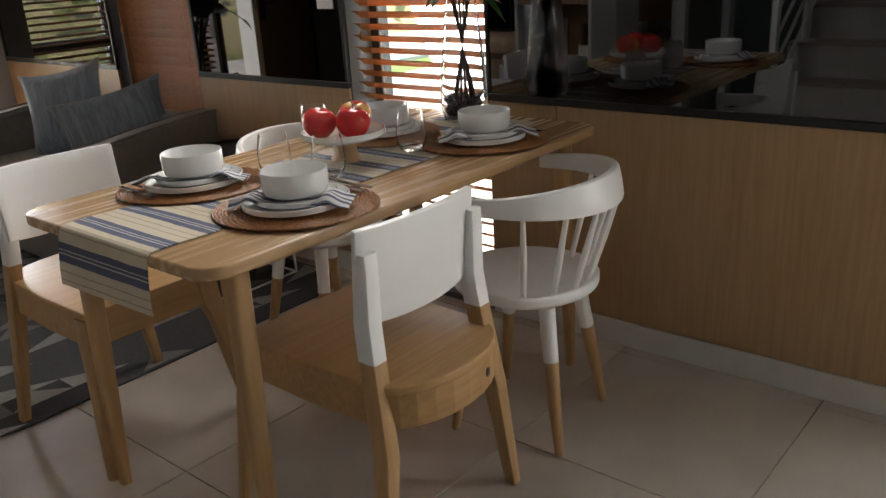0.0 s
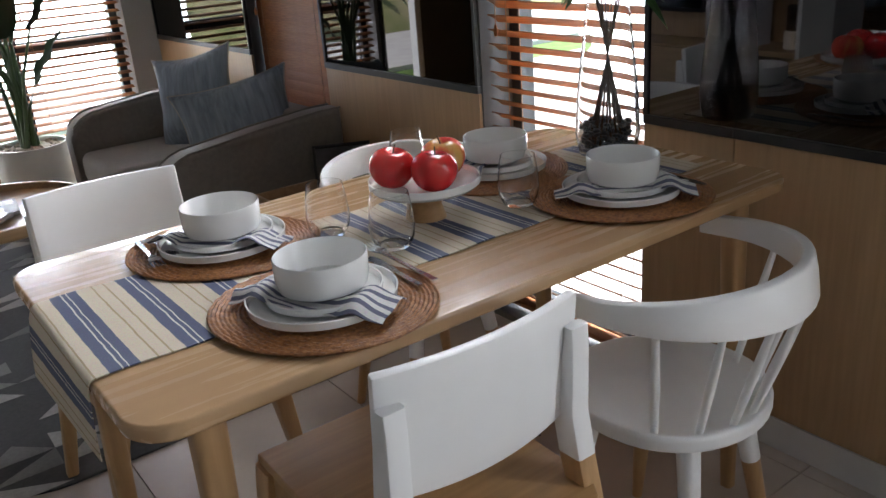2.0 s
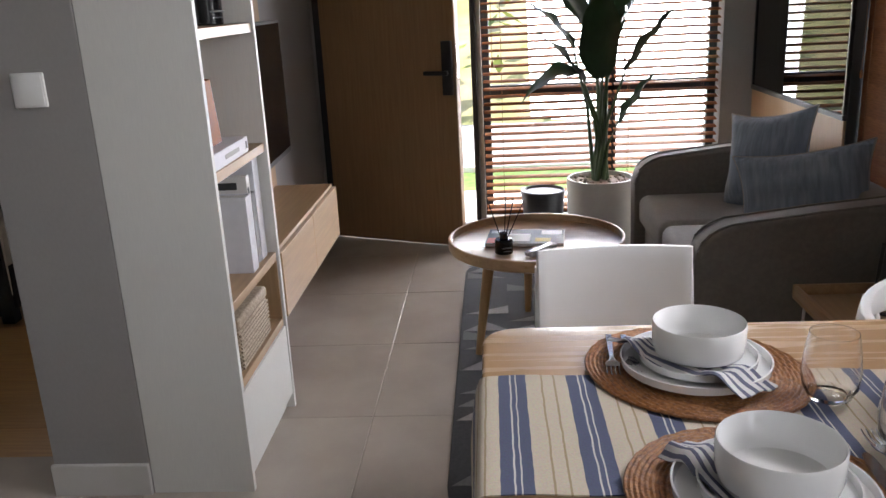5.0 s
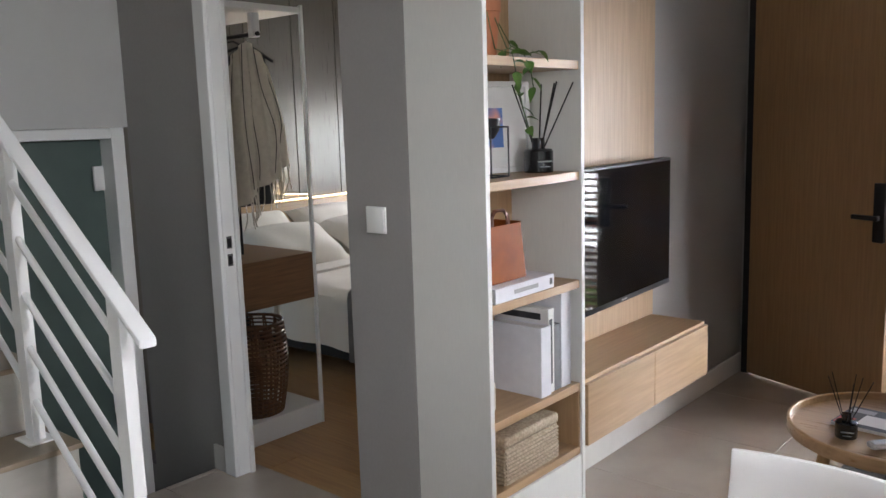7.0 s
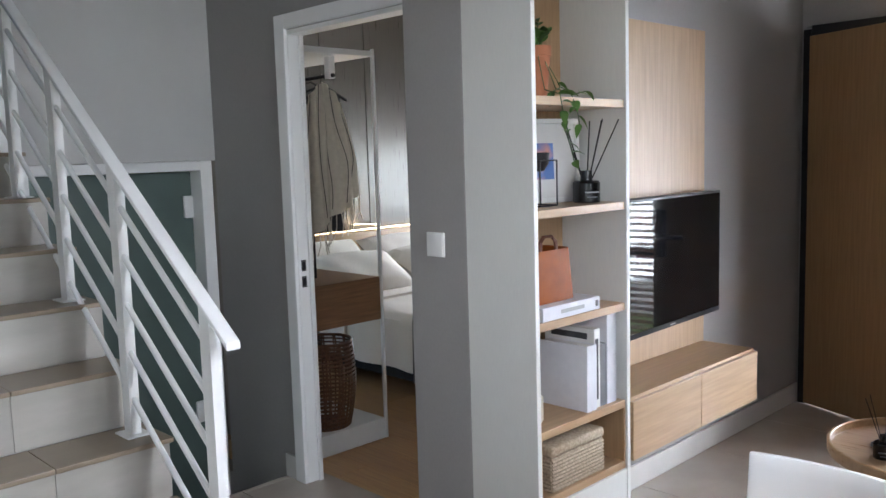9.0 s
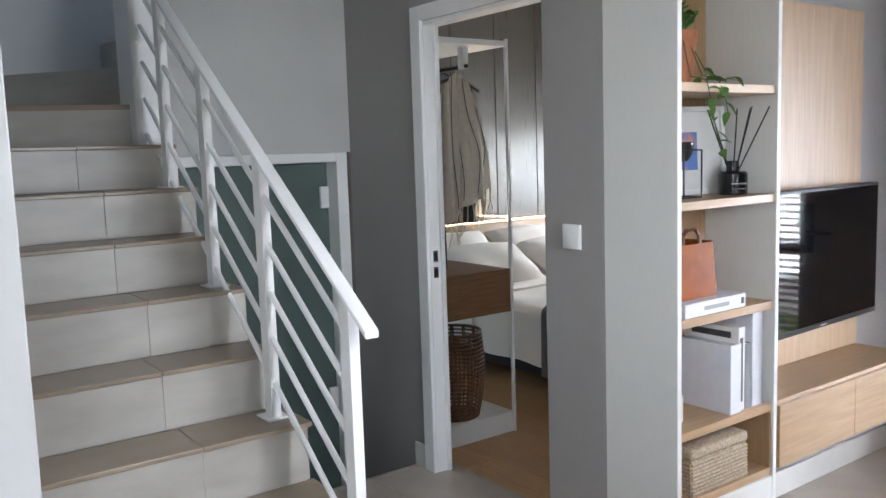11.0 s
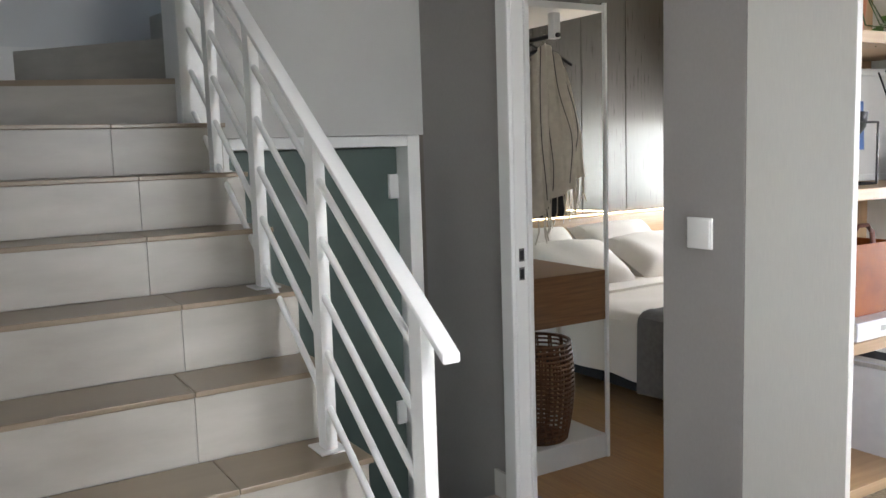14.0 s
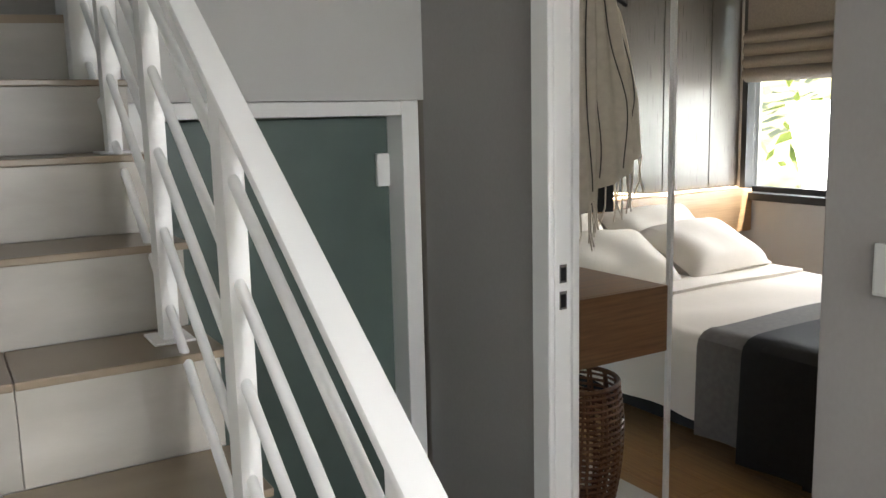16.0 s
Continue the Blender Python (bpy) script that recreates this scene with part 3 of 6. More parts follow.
# ---- dining materials ----
porcelain = mat("glazed_porcelain", (0.80, 0.80, 0.78), (0.77, 0.77, 0.755), 6, 0.12, rough_var=0.03, coat_weight=0.3)
rattan = mat("rattan_weave", (0.40, 0.17, 0.05), (0.16, 0.058, 0.017), 130, 0.5, bump=0.8, bump_scale=260, contrast=(0.3, 0.7))
apple_mat = mat("apple_skin", (0.62, 0.018, 0.022), (0.55, 0.035, 0.03), 9, 0.22, stretch=(3, 3, 0.7), coat_weight=0.3)
apple_yellow = mat("apple_skin_blush", (0.62, 0.05, 0.03), (0.66, 0.36, 0.10), 5, 0.25, stretch=(3, 3, 0.7), contrast=(0.42, 0.55))
stem_mat = mat("dry_stem", (0.09, 0.05, 0.025), (0.06, 0.035, 0.02), 30, 0.8)
leaf_mat = mat("willow_leaf", (0.055, 0.13, 0.03), (0.03, 0.075, 0.02), 8, 0.42, bump=0.1, random_value=0.2)
pebble_mat = mat("dark_pebbles", (0.05, 0.052, 0.055), (0.025, 0.026, 0.028), 30, 0.3)


def striped(name, along, period, stops, cross=(0.0, 0.0)):
    """Woven cloth whose stripes follow the mesh's own u coordinate."""
    m, t, b = nodes_of(name, 0.88)
    n, l = t.nodes, t.links
    uv = n.new("ShaderNodeUVMap")
    sp = n.new("ShaderNodeSeparateXYZ")
    l.new(uv.outputs[0], sp.inputs[0])
    wob = n.new("ShaderNodeTexNoise")
    wob.inputs["Scale"].default_value = 25
    l.new(uv.outputs[0], wob.inputs["Vector"])
    ad = n.new("ShaderNodeMath")
    ad.operation = "MULTIPLY_ADD"
    ad.inputs[1].default_value = 0.004
    l.new(wob.outputs["Fac"], ad.inputs[0])
    l.new(sp.outputs[0], ad.inputs[2])
    dv = n.new("ShaderNodeMath")
    dv.operation = "DIVIDE"
    dv.inputs[1].default_value = period
    l.new(ad.outputs[0], dv.inputs[0])
    fr = n.new("ShaderNodeMath")
    fr.operation = "FRACT"
    l.new(dv.outputs[0], fr.inputs[0])
    rp = n.new("ShaderNodeValToRGB")
    rp.color_ramp.interpolation = "CONSTANT"
    while len(rp.color_ramp.elements) < len(stops):
        rp.color_ramp.elements.new(1.0)
    for e, (p, c) in zip(rp.color_ramp.elements, stops):
        e.position, e.color = p, (*c, 1)
    l.new(fr.outputs[0], rp.inputs[0])
    wv = n.new("ShaderNodeTexNoise")
    wv.inputs["Scale"].default_value = 320
    l.new(uv.outputs[0], wv.inputs["Vector"])
    mx = n.new("ShaderNodeMixRGB")
    mx.blend_type = "MULTIPLY"
    mx.inputs[0].default_value = 0.35
    l.new(rp.outputs[0], mx.inputs[1])
    l.new(wv.outputs["Color"], mx.inputs[2])
    l.new(mx.outputs[0], b.inputs["Base Color"])
    bp = n.new("ShaderNodeBump")
    bp.inputs["Strength"].default_value, bp.inputs["Distance"].default_value = 0.5, 0.001
    l.new(wv.outputs["Fac"], bp.inputs["Height"])
    l.new(bp.outputs[0], b.inputs["Normal"])
    return m


CREAM, NAVY, TAN, PALE = (0.66, 0.57, 0.44), (0.10, 0.115, 0.19), (0.42, 0.32, 0.19), (0.70, 0.66, 0.60)
runner_mat = striped("runner_weave", "u", 0.106, [(0, CREAM), (0.12, TAN), (0.145, CREAM), (0.30, TAN), (0.325, CREAM), (0.50, NAVY), (0.66, PALE), (0.68, NAVY), (0.74, PALE), (0.76, NAVY), (0.90, CREAM)])
napkin_mat = striped("napkin_weave", "u", 0.021, [(0, (0.70, 0.69, 0.67)), (0.55, (0.13, 0.135, 0.20))])


def uv_sheet(f, uvf, nu, nv, name, material, thick):
    bm = bmesh.new()
    uvl = bm.loops.layers.uv.new("UVMap")
    g = [[bm.verts.new(f(i / nu, j / nv)) for j in range(nv + 1)] for i in range(nu + 1)]
    for i in range(nu):
        for j in range(nv):
            fc = bm.faces.new((g[i][j], g[i + 1][j], g[i + 1][j + 1], g[i][j + 1]))
            for lp, (a, c) in zip(fc.loops, ((i, j), (i + 1, j), (i + 1, j + 1), (i, j + 1))):
                lp[uvl].uv = uvf(a / nu, c / nv)
    bmesh.ops.recalc_face_normals(bm, faces=bm.faces)
    bmesh.ops.solidify(bm, geom=bm.faces[:], thickness=thick)
    return mesh_of(name, bm, material, True)


# ---- dining table ----
table_oak = mat("table_oak", (0.48, 0.31, 0.165), (0.425, 0.265, 0.135), 4, 0.27, stretch=(0.6, 11, 11), bump=0.03, bump_scale=12, contrast=(0.2, 0.8))
TX0, TX1, TY0, TY1, TT = 0.686, 2.045, -1.358, -0.636, 0.75
tb = thing("dining_table", "light oak dining table with rounded corners and tapered legs", "table")
part("tabletop", prism(rounded(TX0, TX1, TY0, TY1, 0.065, 8), TT - 0.026, TT, bev=0.006), table_oak, tb)
part("apron", B(TX0 + 0.2, TX1 - 0.2, TY0 + 0.13, TY0 + 0.155, TT - 0.085, TT - 0.027, bev=0.003), oak_x, tb)
part("apron", B(TX0 + 0.2, TX1 - 0.2, TY1 - 0.155, TY1 - 0.13, TT - 0.085, TT - 0.027, bev=0.003), oak_x, tb)
for sx, sy in ((0, 0), (1, 0), (0, 1), (1, 1)):
    x, y = (TX0 + 0.105, TX1 - 0.105)[sx], (TY0 + 0.07, TY1 - 0.07)[sy]
    dx, dy = (-0.015, 0.015)[sx], (-0.015, 0.015)[sy]
    rings = []
    for z, r, k in ((TT - 0.027, 0.024, 0), (TT - 0.1, 0.0235, 0.08), (0.35, 0.020, 0.55), (0.0, 0.014, 1)):
        rings.append([(x + dx * k + px, y + dy * k + py, z) for px, py in rounded(-r, r, -r, r, r * 0.6, 4)])
    part("leg", loft(rings), leg_wood, tb)

# ---- table runner ----
L0, LT = 0.125, 1.985 - TX0
RY0, RY1 = -1.178, -0.848


def runner_f(u, v):
    s = u * (L0 + LT)
    y = RY0 + (RY1 - RY0) * v + 0.002 * math.sin(s * 40)
    if s < L0 - 0.012:
        d = L0 - s
        return (TX0 - 0.006 - 0.012 * math.sin(d * 9) * (0.5 + v), y + 0.02 * d, TT + 0.004 - d)
    if s < L0 + 0.012:
        a = (s - L0 + 0.012) / 0.024 * math.pi / 2
        return (TX0 - 0.006 + 0.012 * (1 - math.cos(a)), y, TT - 0.008 + 0.012 * math.sin(a))
    return (TX0 + s - L0 - 0.006, y, TT + 0.004 + 0.0008 * math.sin(s * 17 + v * 5))


ob = part("table_runner", uv_sheet(runner_f, lambda u, v: (u * (L0 + LT), v * (RY1 - RY0)), 150, 6, "table_runner", runner_mat, 0.002), None)
tagged(ob, "cream and navy striped woven runner hanging over the table end", "table runner")


# ---- wooden chairs with white backs ----
def wooden_chair(m):
    c = thing("dining_chair", "oak dining chair with a white painted back", "chair", "chairs round the table", m)
    outline = [(-0.21, 0.24), (0.21, 0.24), (0.215, 0.0), (0.205, -0.22)]
    outline += [(0.205 * math.cos(radians(a)), -0.22 - 0.125 * math.sin(radians(a))) for a in range(15, 180, 15)] + [(-0.205, -0.22), (-0.215, 0.0)]
    bm = prism(outline, 0.435, 0.457, bev=0.005)
    for v in bm.verts:
        if v.co.z > 0.45:
            v.co.z -= 0.012 * max(0, 1 - (v.co.x / 0.2) ** 2) * max(0, 1 - ((v.co.y + 0.02) / 0.24) ** 2)
    part("seat", bm, chair_wood, c)
    inset = [(x * 0.97, y * 0.97) for x, y in outline]
    bm = bmesh.new()
    rows = [[bm.verts.new((x * k, y * k, z)) for x, y in outline] for k, z in ((0.985, 0.437), (0.985, 0.358), (0.88, 0.358), (0.88, 0.437))]
    for a, d in zip(rows, rows[1:]):
        ring_faces(bm, a, d)
    bmesh.ops.recalc_face_normals(bm, faces=bm.faces)
    part("seat_rail", bm, chair_wood, c, smooth=False)
    for s in (-1, 1):
        rings = []
        for z, x, y, w, d in ((0.437, 0.185, 0.215, 0.034, 0.03), (0.36, 0.195, 0.222, 0.032, 0.028), (0.30, 0.208, 0.236, 0.025, 0.025), (0.0, 0.245, 0.275, 0.014, 0.015)):
            rings.append([(s * x + px, y + py, z) for px, py in rounded(-w, w, -d, d, 0.008, 2)])
        part("front_leg", loft(rings), leg_wood, c)

        def upright(stops):
            return loft([[(s * x + px, y + py, z) for px, py in rounded(-w, w, -d, d, 0.006, 2)] for z, x, y, w, d in stops])
        part("rear_leg", upright(((0.0, 0.25, -0.27, 0.015, 0.018), (0.30, 0.205, -0.255, 0.021, 0.025), (0.505, 0.188, -0.222, 0.021, 0.026))), leg_wood, c)
        part("back_post", upright(((0.505, 0.188, -0.222, 0.0212, 0.0262), (0.585, 0.183, -0.212, 0.021, 0.026), (0.70, 0.182, -0.222, 0.02, 0.02), (0.735, 0.182, -0.228, 0.02, 0.012))), white_chair, c, "white painted post end")

    def back(u, v):
        x = -0.2 + 0.4 * u
        return (x, -0.197 - 0.028 * (1 - (x / 0.2) ** 2) - 0.02 * v, 0.575 + 0.205 * v - 0.012 * (1 - (x / 0.2) ** 2) * (1 - v))
    bm = sheet(back, 16, 6, 0.02)
    es = [e for e in bm.edges if e.calc_face_angle(0) > 0.9]
    bmesh.ops.bevel(bm, geom=es, offset=0.005, segments=2, profile=0.5, affect="EDGES")
    part("backrest", bm, white_chair, c, "white painted curved backrest")
    badge = part("maker_badge", lathe([(0, 0), (0.011, 0), (0.011, 0.003), (0.007, 0.0035), (0, 0.0035)], 16), black_metal, c)
    badge.matrix_basis = pose(0.085, -0.326, 0.395, 90, 0, 14)
    return c


CHAIR = Matrix.Diagonal((0.9, 0.9, 0.98, 1))
wc = wooden_chair(pose(1.128, -1.263, 0) @ CHAIR)
wc2 = copy_thing(wc, pose(0.985, -0.40, 0, 0, 0, 180))


# ---- white spindle chairs ----
def spindle_chair(m):
    c = thing("spindle_chair", "white spindle-back armchair with oak leg ends", "chair", "chairs round the table", m)
    n = 40
    outl = []
    for k in range(n):
        a = k * math.tau / n
        outl.append(((0.235 - 0.012 * math.sin(a)) * math.cos(a), 0.225 * math.sin(a) + (0.015 if math.sin(a) > 0 else 0)))
    bm = prism(outl, 0.425, 0.458, bev=0.01)
    bmesh.ops.inset_region(bm, faces=[f for f in bm.faces if f.normal.z > 0.9 and len(f.verts) > 20], thickness=0.03)
    for v in bm.verts:
        if v.co.z > 0.45 and v.co.xy.length < 0.2:
            v.co.z -= 0.012
    part("seat", bm, white_chair, c)
    part("seat_underframe", prism([(x * 0.72, y * 0.72) for x, y in outl], 0.40, 0.4255, bev=0.004), white_chair, c)
    for sx, sy in ((-1, -1), (1, -1), (-1, 1), (1, 1)):
        top, foot = Vector((0.125 * sx, 0.12 * sy, 0.405)), Vector((0.195 * sx, 0.185 * sy, 0.0))
        mid = top.lerp(foot, 0.36)
        lg = part("leg", tube([mid, mid.lerp(foot, 0.5), foot], [0.0225, 0.0195, 0.0135], 14), leg_wood, c, "oak lower leg")
        part("leg_sleeve", tube([top, mid], [0.026, 0.0228], 14), white_chair, lg, "white painted upper leg")
    # bow: a bar swept round the back that widens to the rear and thins at the tips
    path = [(0.285, 0.075)] + [(0.29 * math.cos(radians(a)), -0.015 + 0.27 * math.sin(radians(a))) for a in range(0, -181, -9)] + [(-0.285, 0.075)]
    rings = []
    cnt = len(path)
    for i, (x, y) in enumerate(path):
        px, py = path[max(i - 1, 0)]
        qx, qy = path[min(i + 1, cnt - 1)]
        d = Vector((qx - px, qy - py, 0)).normalized()
        o = Vector((d.y, -d.x, 0))
        k = math.sin(math.pi * i / (cnt - 1))
        h = 0.042 + 0.042 * k ** 1.3
        zt = 0.728 + 0.03 * k
        w = 0.0125 if 0 < i < cnt - 1 else 0.009
        lean = 0.018 * k
        prof = [(w, zt), (-w, zt), (-w - 0.002, zt - h * 0.5), (-w, zt - h), (w, zt - h), (w + 0.002, zt - h * 0.5)]
        rings.append([(x - o.x * (s - lean * (z - zt + h) / h), y - o.y * (s - lean * (z - zt + h) / h), z) for s, z in prof])
    bm = loft(rings)
    es = [e for e in bm.edges if e.calc_face_angle(0) > 0.8]
    bmesh.ops.bevel(bm, geom=es, offset=0.005, segments=2, profile=0.5, affect="EDGES")
    part("bow_back", bm, white_chair, c)
    for a in (-22, -48, -71, -90, -109, -132, -158):
        ca, sa = math.cos(radians(a)), math.sin(radians(a))
        p0, p1 = Vector((0.205 * ca, 0.2 * sa, 0.45)), Vector((0.287 * ca, -0.015 + 0.267 * sa, 0.682))
        part("spindle", tube([p0, p0.lerp(p1, 0.5), p1], [0.0085, 0.0105, 0.0075], 10), white_chair, c)
    return c


SPINDLE = Matrix.Diagonal((0.81, 0.84, 0.955, 1))
sc = spindle_chair(pose(1.64, -1.365, 0, 0, 0, 9) @ SPINDLE)
sc2 = copy_thing(sc, pose(1.665, -0.54, 0, 0, 0, 178))


# ---- place settings ----
def placemat_mesh():
    bm = bmesh.new()
    n = 128
    rings = 26
    prof = [(0.0, 0.0)]
    R = 0.2
    pts = [(0.001, 0.002)]
    for k in range(1, rings * 2 + 1):
        r = R * k / (rings * 2)
        pts.append((r, 0.0035 if k % 2 else 0.0058))
    pts.append((R + 0.002, 0.003))
    pts.append((R, 0.0003))
    pts.append((0.001, 0.0003))
    lathe(pts, n, bm)
    for v in bm.verts:
        r = v.co.xy.length
        if r > 0.01:
            a = math.atan2(v.co.y, v.co.x)
            v.co.z += 0.0012 * math.sin(a * 32 + (r * 260)) if v.co.z > 0.002 else 0
    for v in bm.verts:
        v.co.y *= 0.9
    return mesh_of("placemat", bm, rattan, True)


mat_me = placemat_mesh()
plate_me = mesh_of("plate", lathe([(0, 0.003), (0.075, 0.0), (0.118, 0.004), (0.128, 0.0075), (0.130, 0.022), (0.127, 0.0225), (0.124, 0.0095), (0.115, 0.0075), (0, 0.0065)], 56), porcelain, True)
plate2_me = mesh_of("small_plate", lathe([(0, 0.003), (0.06, 0.0), (0.088, 0.003), (0.1, 0.008), (0.102, 0.021), (0.099, 0.0215), (0.096, 0.011), (0.085, 0.008), (0, 0.0075)], 48), porcelain, True)
bowl_me = mesh_of("bowl", lathe([(0, 0.004), (0.045, 0.003), (0.05, 0.0), (0.062, 0.002), (0.075, 0.012), (0.0795, 0.03), (0.080, 0.073), (0.0785, 0.0755), (0.0765, 0.073), (0.0755, 0.032), (0.068, 0.016), (0.05, 0.011), (0, 0.010)], 56), porcelain, True)


def napkin_mesh(seed):
    rnd = random.Random(seed)
    ph = [rnd.uniform(0, 6) for _ in range(4)]

    def f(u, v):
        s = (u - 0.5) * 0.30
        w = (v - 0.5) * (0.055 + 0.045 * u)
        r = abs(s)
        z = 0.032 + 0.006 * math.sin(5 * v + ph[0]) * (1 if r > 0.06 else 0.3) + 0.010 * math.exp(-((r - 0.095) / 0.02) ** 2)
        z -= max(0, r - 0.105) * 0.22
        return (s, -0.035 - 0.3 * s * s + w + 0.010 * math.sin(18 * s + ph[1]), z + 0.004 * math.sin(30 * s + 9 * v + ph[2]))
    return uv_sheet(f, lambda u, v: (v * 0.09 + 0.04 * u, u * 0.3), 30, 10, "napkin", napkin_mat, 0.0022)


DISH = Matrix.Diagonal((0.885, 0.885, 0.85, 1))
BOWL = Matrix.Diagonal((0.885, 0.885, 0.76, 1))


def setting(x, y, turn, seed):
    g = TT + 0.0055
    o = part("placemat", mat_me, None)
    o.matrix_basis = pose(x, y, g, 0, 0, turn) @ DISH
    tagged(o, "round brown rattan placemat on the table", "placemat", "round rattan placemats")
    zs = g + 0.0065
    for nm, me, dz, lab, cat in (("dinner_plate", plate_me, 0, "white porcelain dinner plate on a rattan placemat", "plate"), ("side_plate", plate2_me, 0.0095, "smaller white porcelain plate stacked on a plate", "plate"), ("soup_bowl", bowl_me, 0.023, "white straight-sided porcelain bowl on stacked plates", "bowl")):
        o = part(nm, me, None)
        o.matrix_basis = pose(x + 0.004 * (dz > 0), y, zs + 0.87 * dz) @ (BOWL if me is bowl_me else DISH)
        tagged(o, lab, cat, "white table porcelain")
    o = part("napkin", napkin_mesh(seed), None)
    o.matrix_basis = pose(x, y, zs - 0.004, 0, 0, turn) @ DISH
    tagged(o, "navy striped cotton napkin folded under a bowl", "napkin", "striped napkins")


for k, (x, y, tn) in enumerate(((1.025, -1.205, -58), (1.02, -0.845, -50), (1.705, -1.19, -40), (1.655, -0.868, 215))):
    setting(x, y, tn, k)


# ---- cutlery ----
def cutlery(kind, a, e):
    a, e = Vector(a), Vector(e)
    d = e - a
    ang = math.degrees(math.atan2(d.y, d.x))
    bm = bmesh.new()
    ln = d.length
    zf = lambda s: 0.002 + 0.004 * math.exp(-((s - 0.72) / 0.12) ** 2)
    if kind == "fork":
        w = lambda s: 0.0035 + 0.002 * (1 - s) if s < 0.68 else 0.0105
        rings = []
        for s in (0, 0.3, 0.6, 0.70, 0.76, 0.82):
            hw = {0: 0.005, 0.3: 0.0042, 0.6: 0.0032, 0.70: 0.006, 0.76: 0.0115, 0.82: 0.0115}[s]
            rings.append([(s * ln, -hw, zf(s)), (s * ln, hw, zf(s)), (s * ln, hw, zf(s) + 0.0022), (s * ln, -hw, zf(s) + 0.0022)])
        loft(rings, bm=bm)
        for q in (-0.0095, -0.0032, 0.0032, 0.0095):
            tube([(0.81 * ln, q, zf(0.82) + 0.001), (0.92 * ln, q, 0.003), (ln, q, 0.006)], [0.0018, 0.0016, 0.0009], 6, bm)
    else:
        rings = []
        for s, hw in ((0, 0.005), (0.45, 0.0045), (0.5, 0.0075), (0.8, 0.009), (0.96, 0.006), (1, 0.0015)):
            t = 0.003 if s < 0.5 else 0.0014
            rings.append([(s * ln, -hw, 0.001), (s * ln, hw, 0.001), (s * ln, hw, 0.001 + t), (s * ln, -hw, 0.001 + t)])
        loft(rings, bm=bm)
    o = solid("dinner_" + kind, bm, steel, "polished steel %s beside a plate" % kind, kind, "steel cutlery")
    o.matrix_basis = pose(a.x, a.y, TT + 0.0125, 0, 0, ang)


cutlery("fork", (1.187, -1.272), (1.193, -1.06))
cutlery("knife", (1.158, -1.273), (1.168, -1.11))
cutlery("fork", (0.903, -0.718), (0.890, -0.88))
cutlery("fork", (0.927, -0.721), (0.924, -0.875))
cutlery("fork", (1.515, -0.74), (1.525, -0.9))
cutlery("knife", (1.85, -1.13), (1.84, -1.29))


# ---- stemless glasses ----
gl_me = mesh_of("glass", lathe([(0, 0.004), (0.02, 0.0025), (0.026, 0.0), (0.033, 0.004), (0.0415, 0.022), (0.044, 0.045), (0.041, 0.078), (0.036, 0.108), (0.0345, 0.108), (0.0395, 0.078), (0.0425, 0.045), (0.040, 0.024), (0.032, 0.011), (0, 0.010)], 40), clear_glass, True)
for x, y in ((1.187, -0.945), (1.235, -1.085), (1.535, -1.08), (1.53, -0.71)):
    o = part("stemless_glass", gl_me, None)
    o.matrix_basis = pose(x, y, TT + 0.0062 if RY0 < y < RY1 else TT + 0.0007) @ Matrix.Scale(0.93, 4)
    tagged(o, "clear stemless tumbler with a rounded bowl on the table", "glass", "tumblers on the table")

# ---- cake stand and apples ----
cs = thing("cake_stand", "white ceramic cake stand on a turned wooden foot", "cake stand", m=pose(1.37, -1.0, TT + 0.006) @ Matrix.Scale(0.9, 4))
part("foot", lathe([(0, 0), (0.042, 0), (0.041, 0.004), (0.033, 0.03), (0.034, 0.06), (0, 0.06)], 32), chair_wood, cs, "turned wooden foot")
part("plate", lathe([(0, 0.0602), (0.075, 0.061), (0.110, 0.068), (0.118, 0.075), (0.1185, 0.09), (0.1155, 0.09), (0.113, 0.078), (0.105, 0.073), (0, 0.070)], 48), porcelain, cs)


def apple_bm(s):
    pts = []
    for k in range(0, 25):
        a = math.pi * k / 24
        r = 0.042 * (math.sin(a) ** 0.85) * (1 + 0.10 * math.cos(a) * -1)
        z = -0.037 * math.cos(a) - 0.012 * math.exp(-(r / 0.011) ** 2) * (1 if k > 12 else -0.6)
        pts.append((max(r, 0.0), z))
    return lathe([(p[0] * s, p[1] * s) for p in pts], 32)


for k, (x, y, mt, tilt) in enumerate(((-0.055, 0.035, apple_mat, 8), (-0.012, -0.055, apple_mat, 5), (0.062, 0.012, apple_yellow, -9))):
    ap = thing("apple", ("glossy red apple on the cake stand", "glossy red apple on the cake stand", "red and yellow apple on the cake stand")[k], "apple", "apples on the stand", pose(1.37 + 0.9 * x, -1.0 + 0.9 * y, TT + 0.006 + 0.1026, tilt, tilt / 2, 40 * k) @ Matrix.Scale(0.9, 4))
    part("flesh", apple_bm(1.14), mt, ap)
    part("stem", tube([(0, 0, 0.028), (0.002, 0, 0.038), (0.006, 0.002, 0.05)], [0.0014, 0.0013, 0.0018], 6), stem_mat, ap)

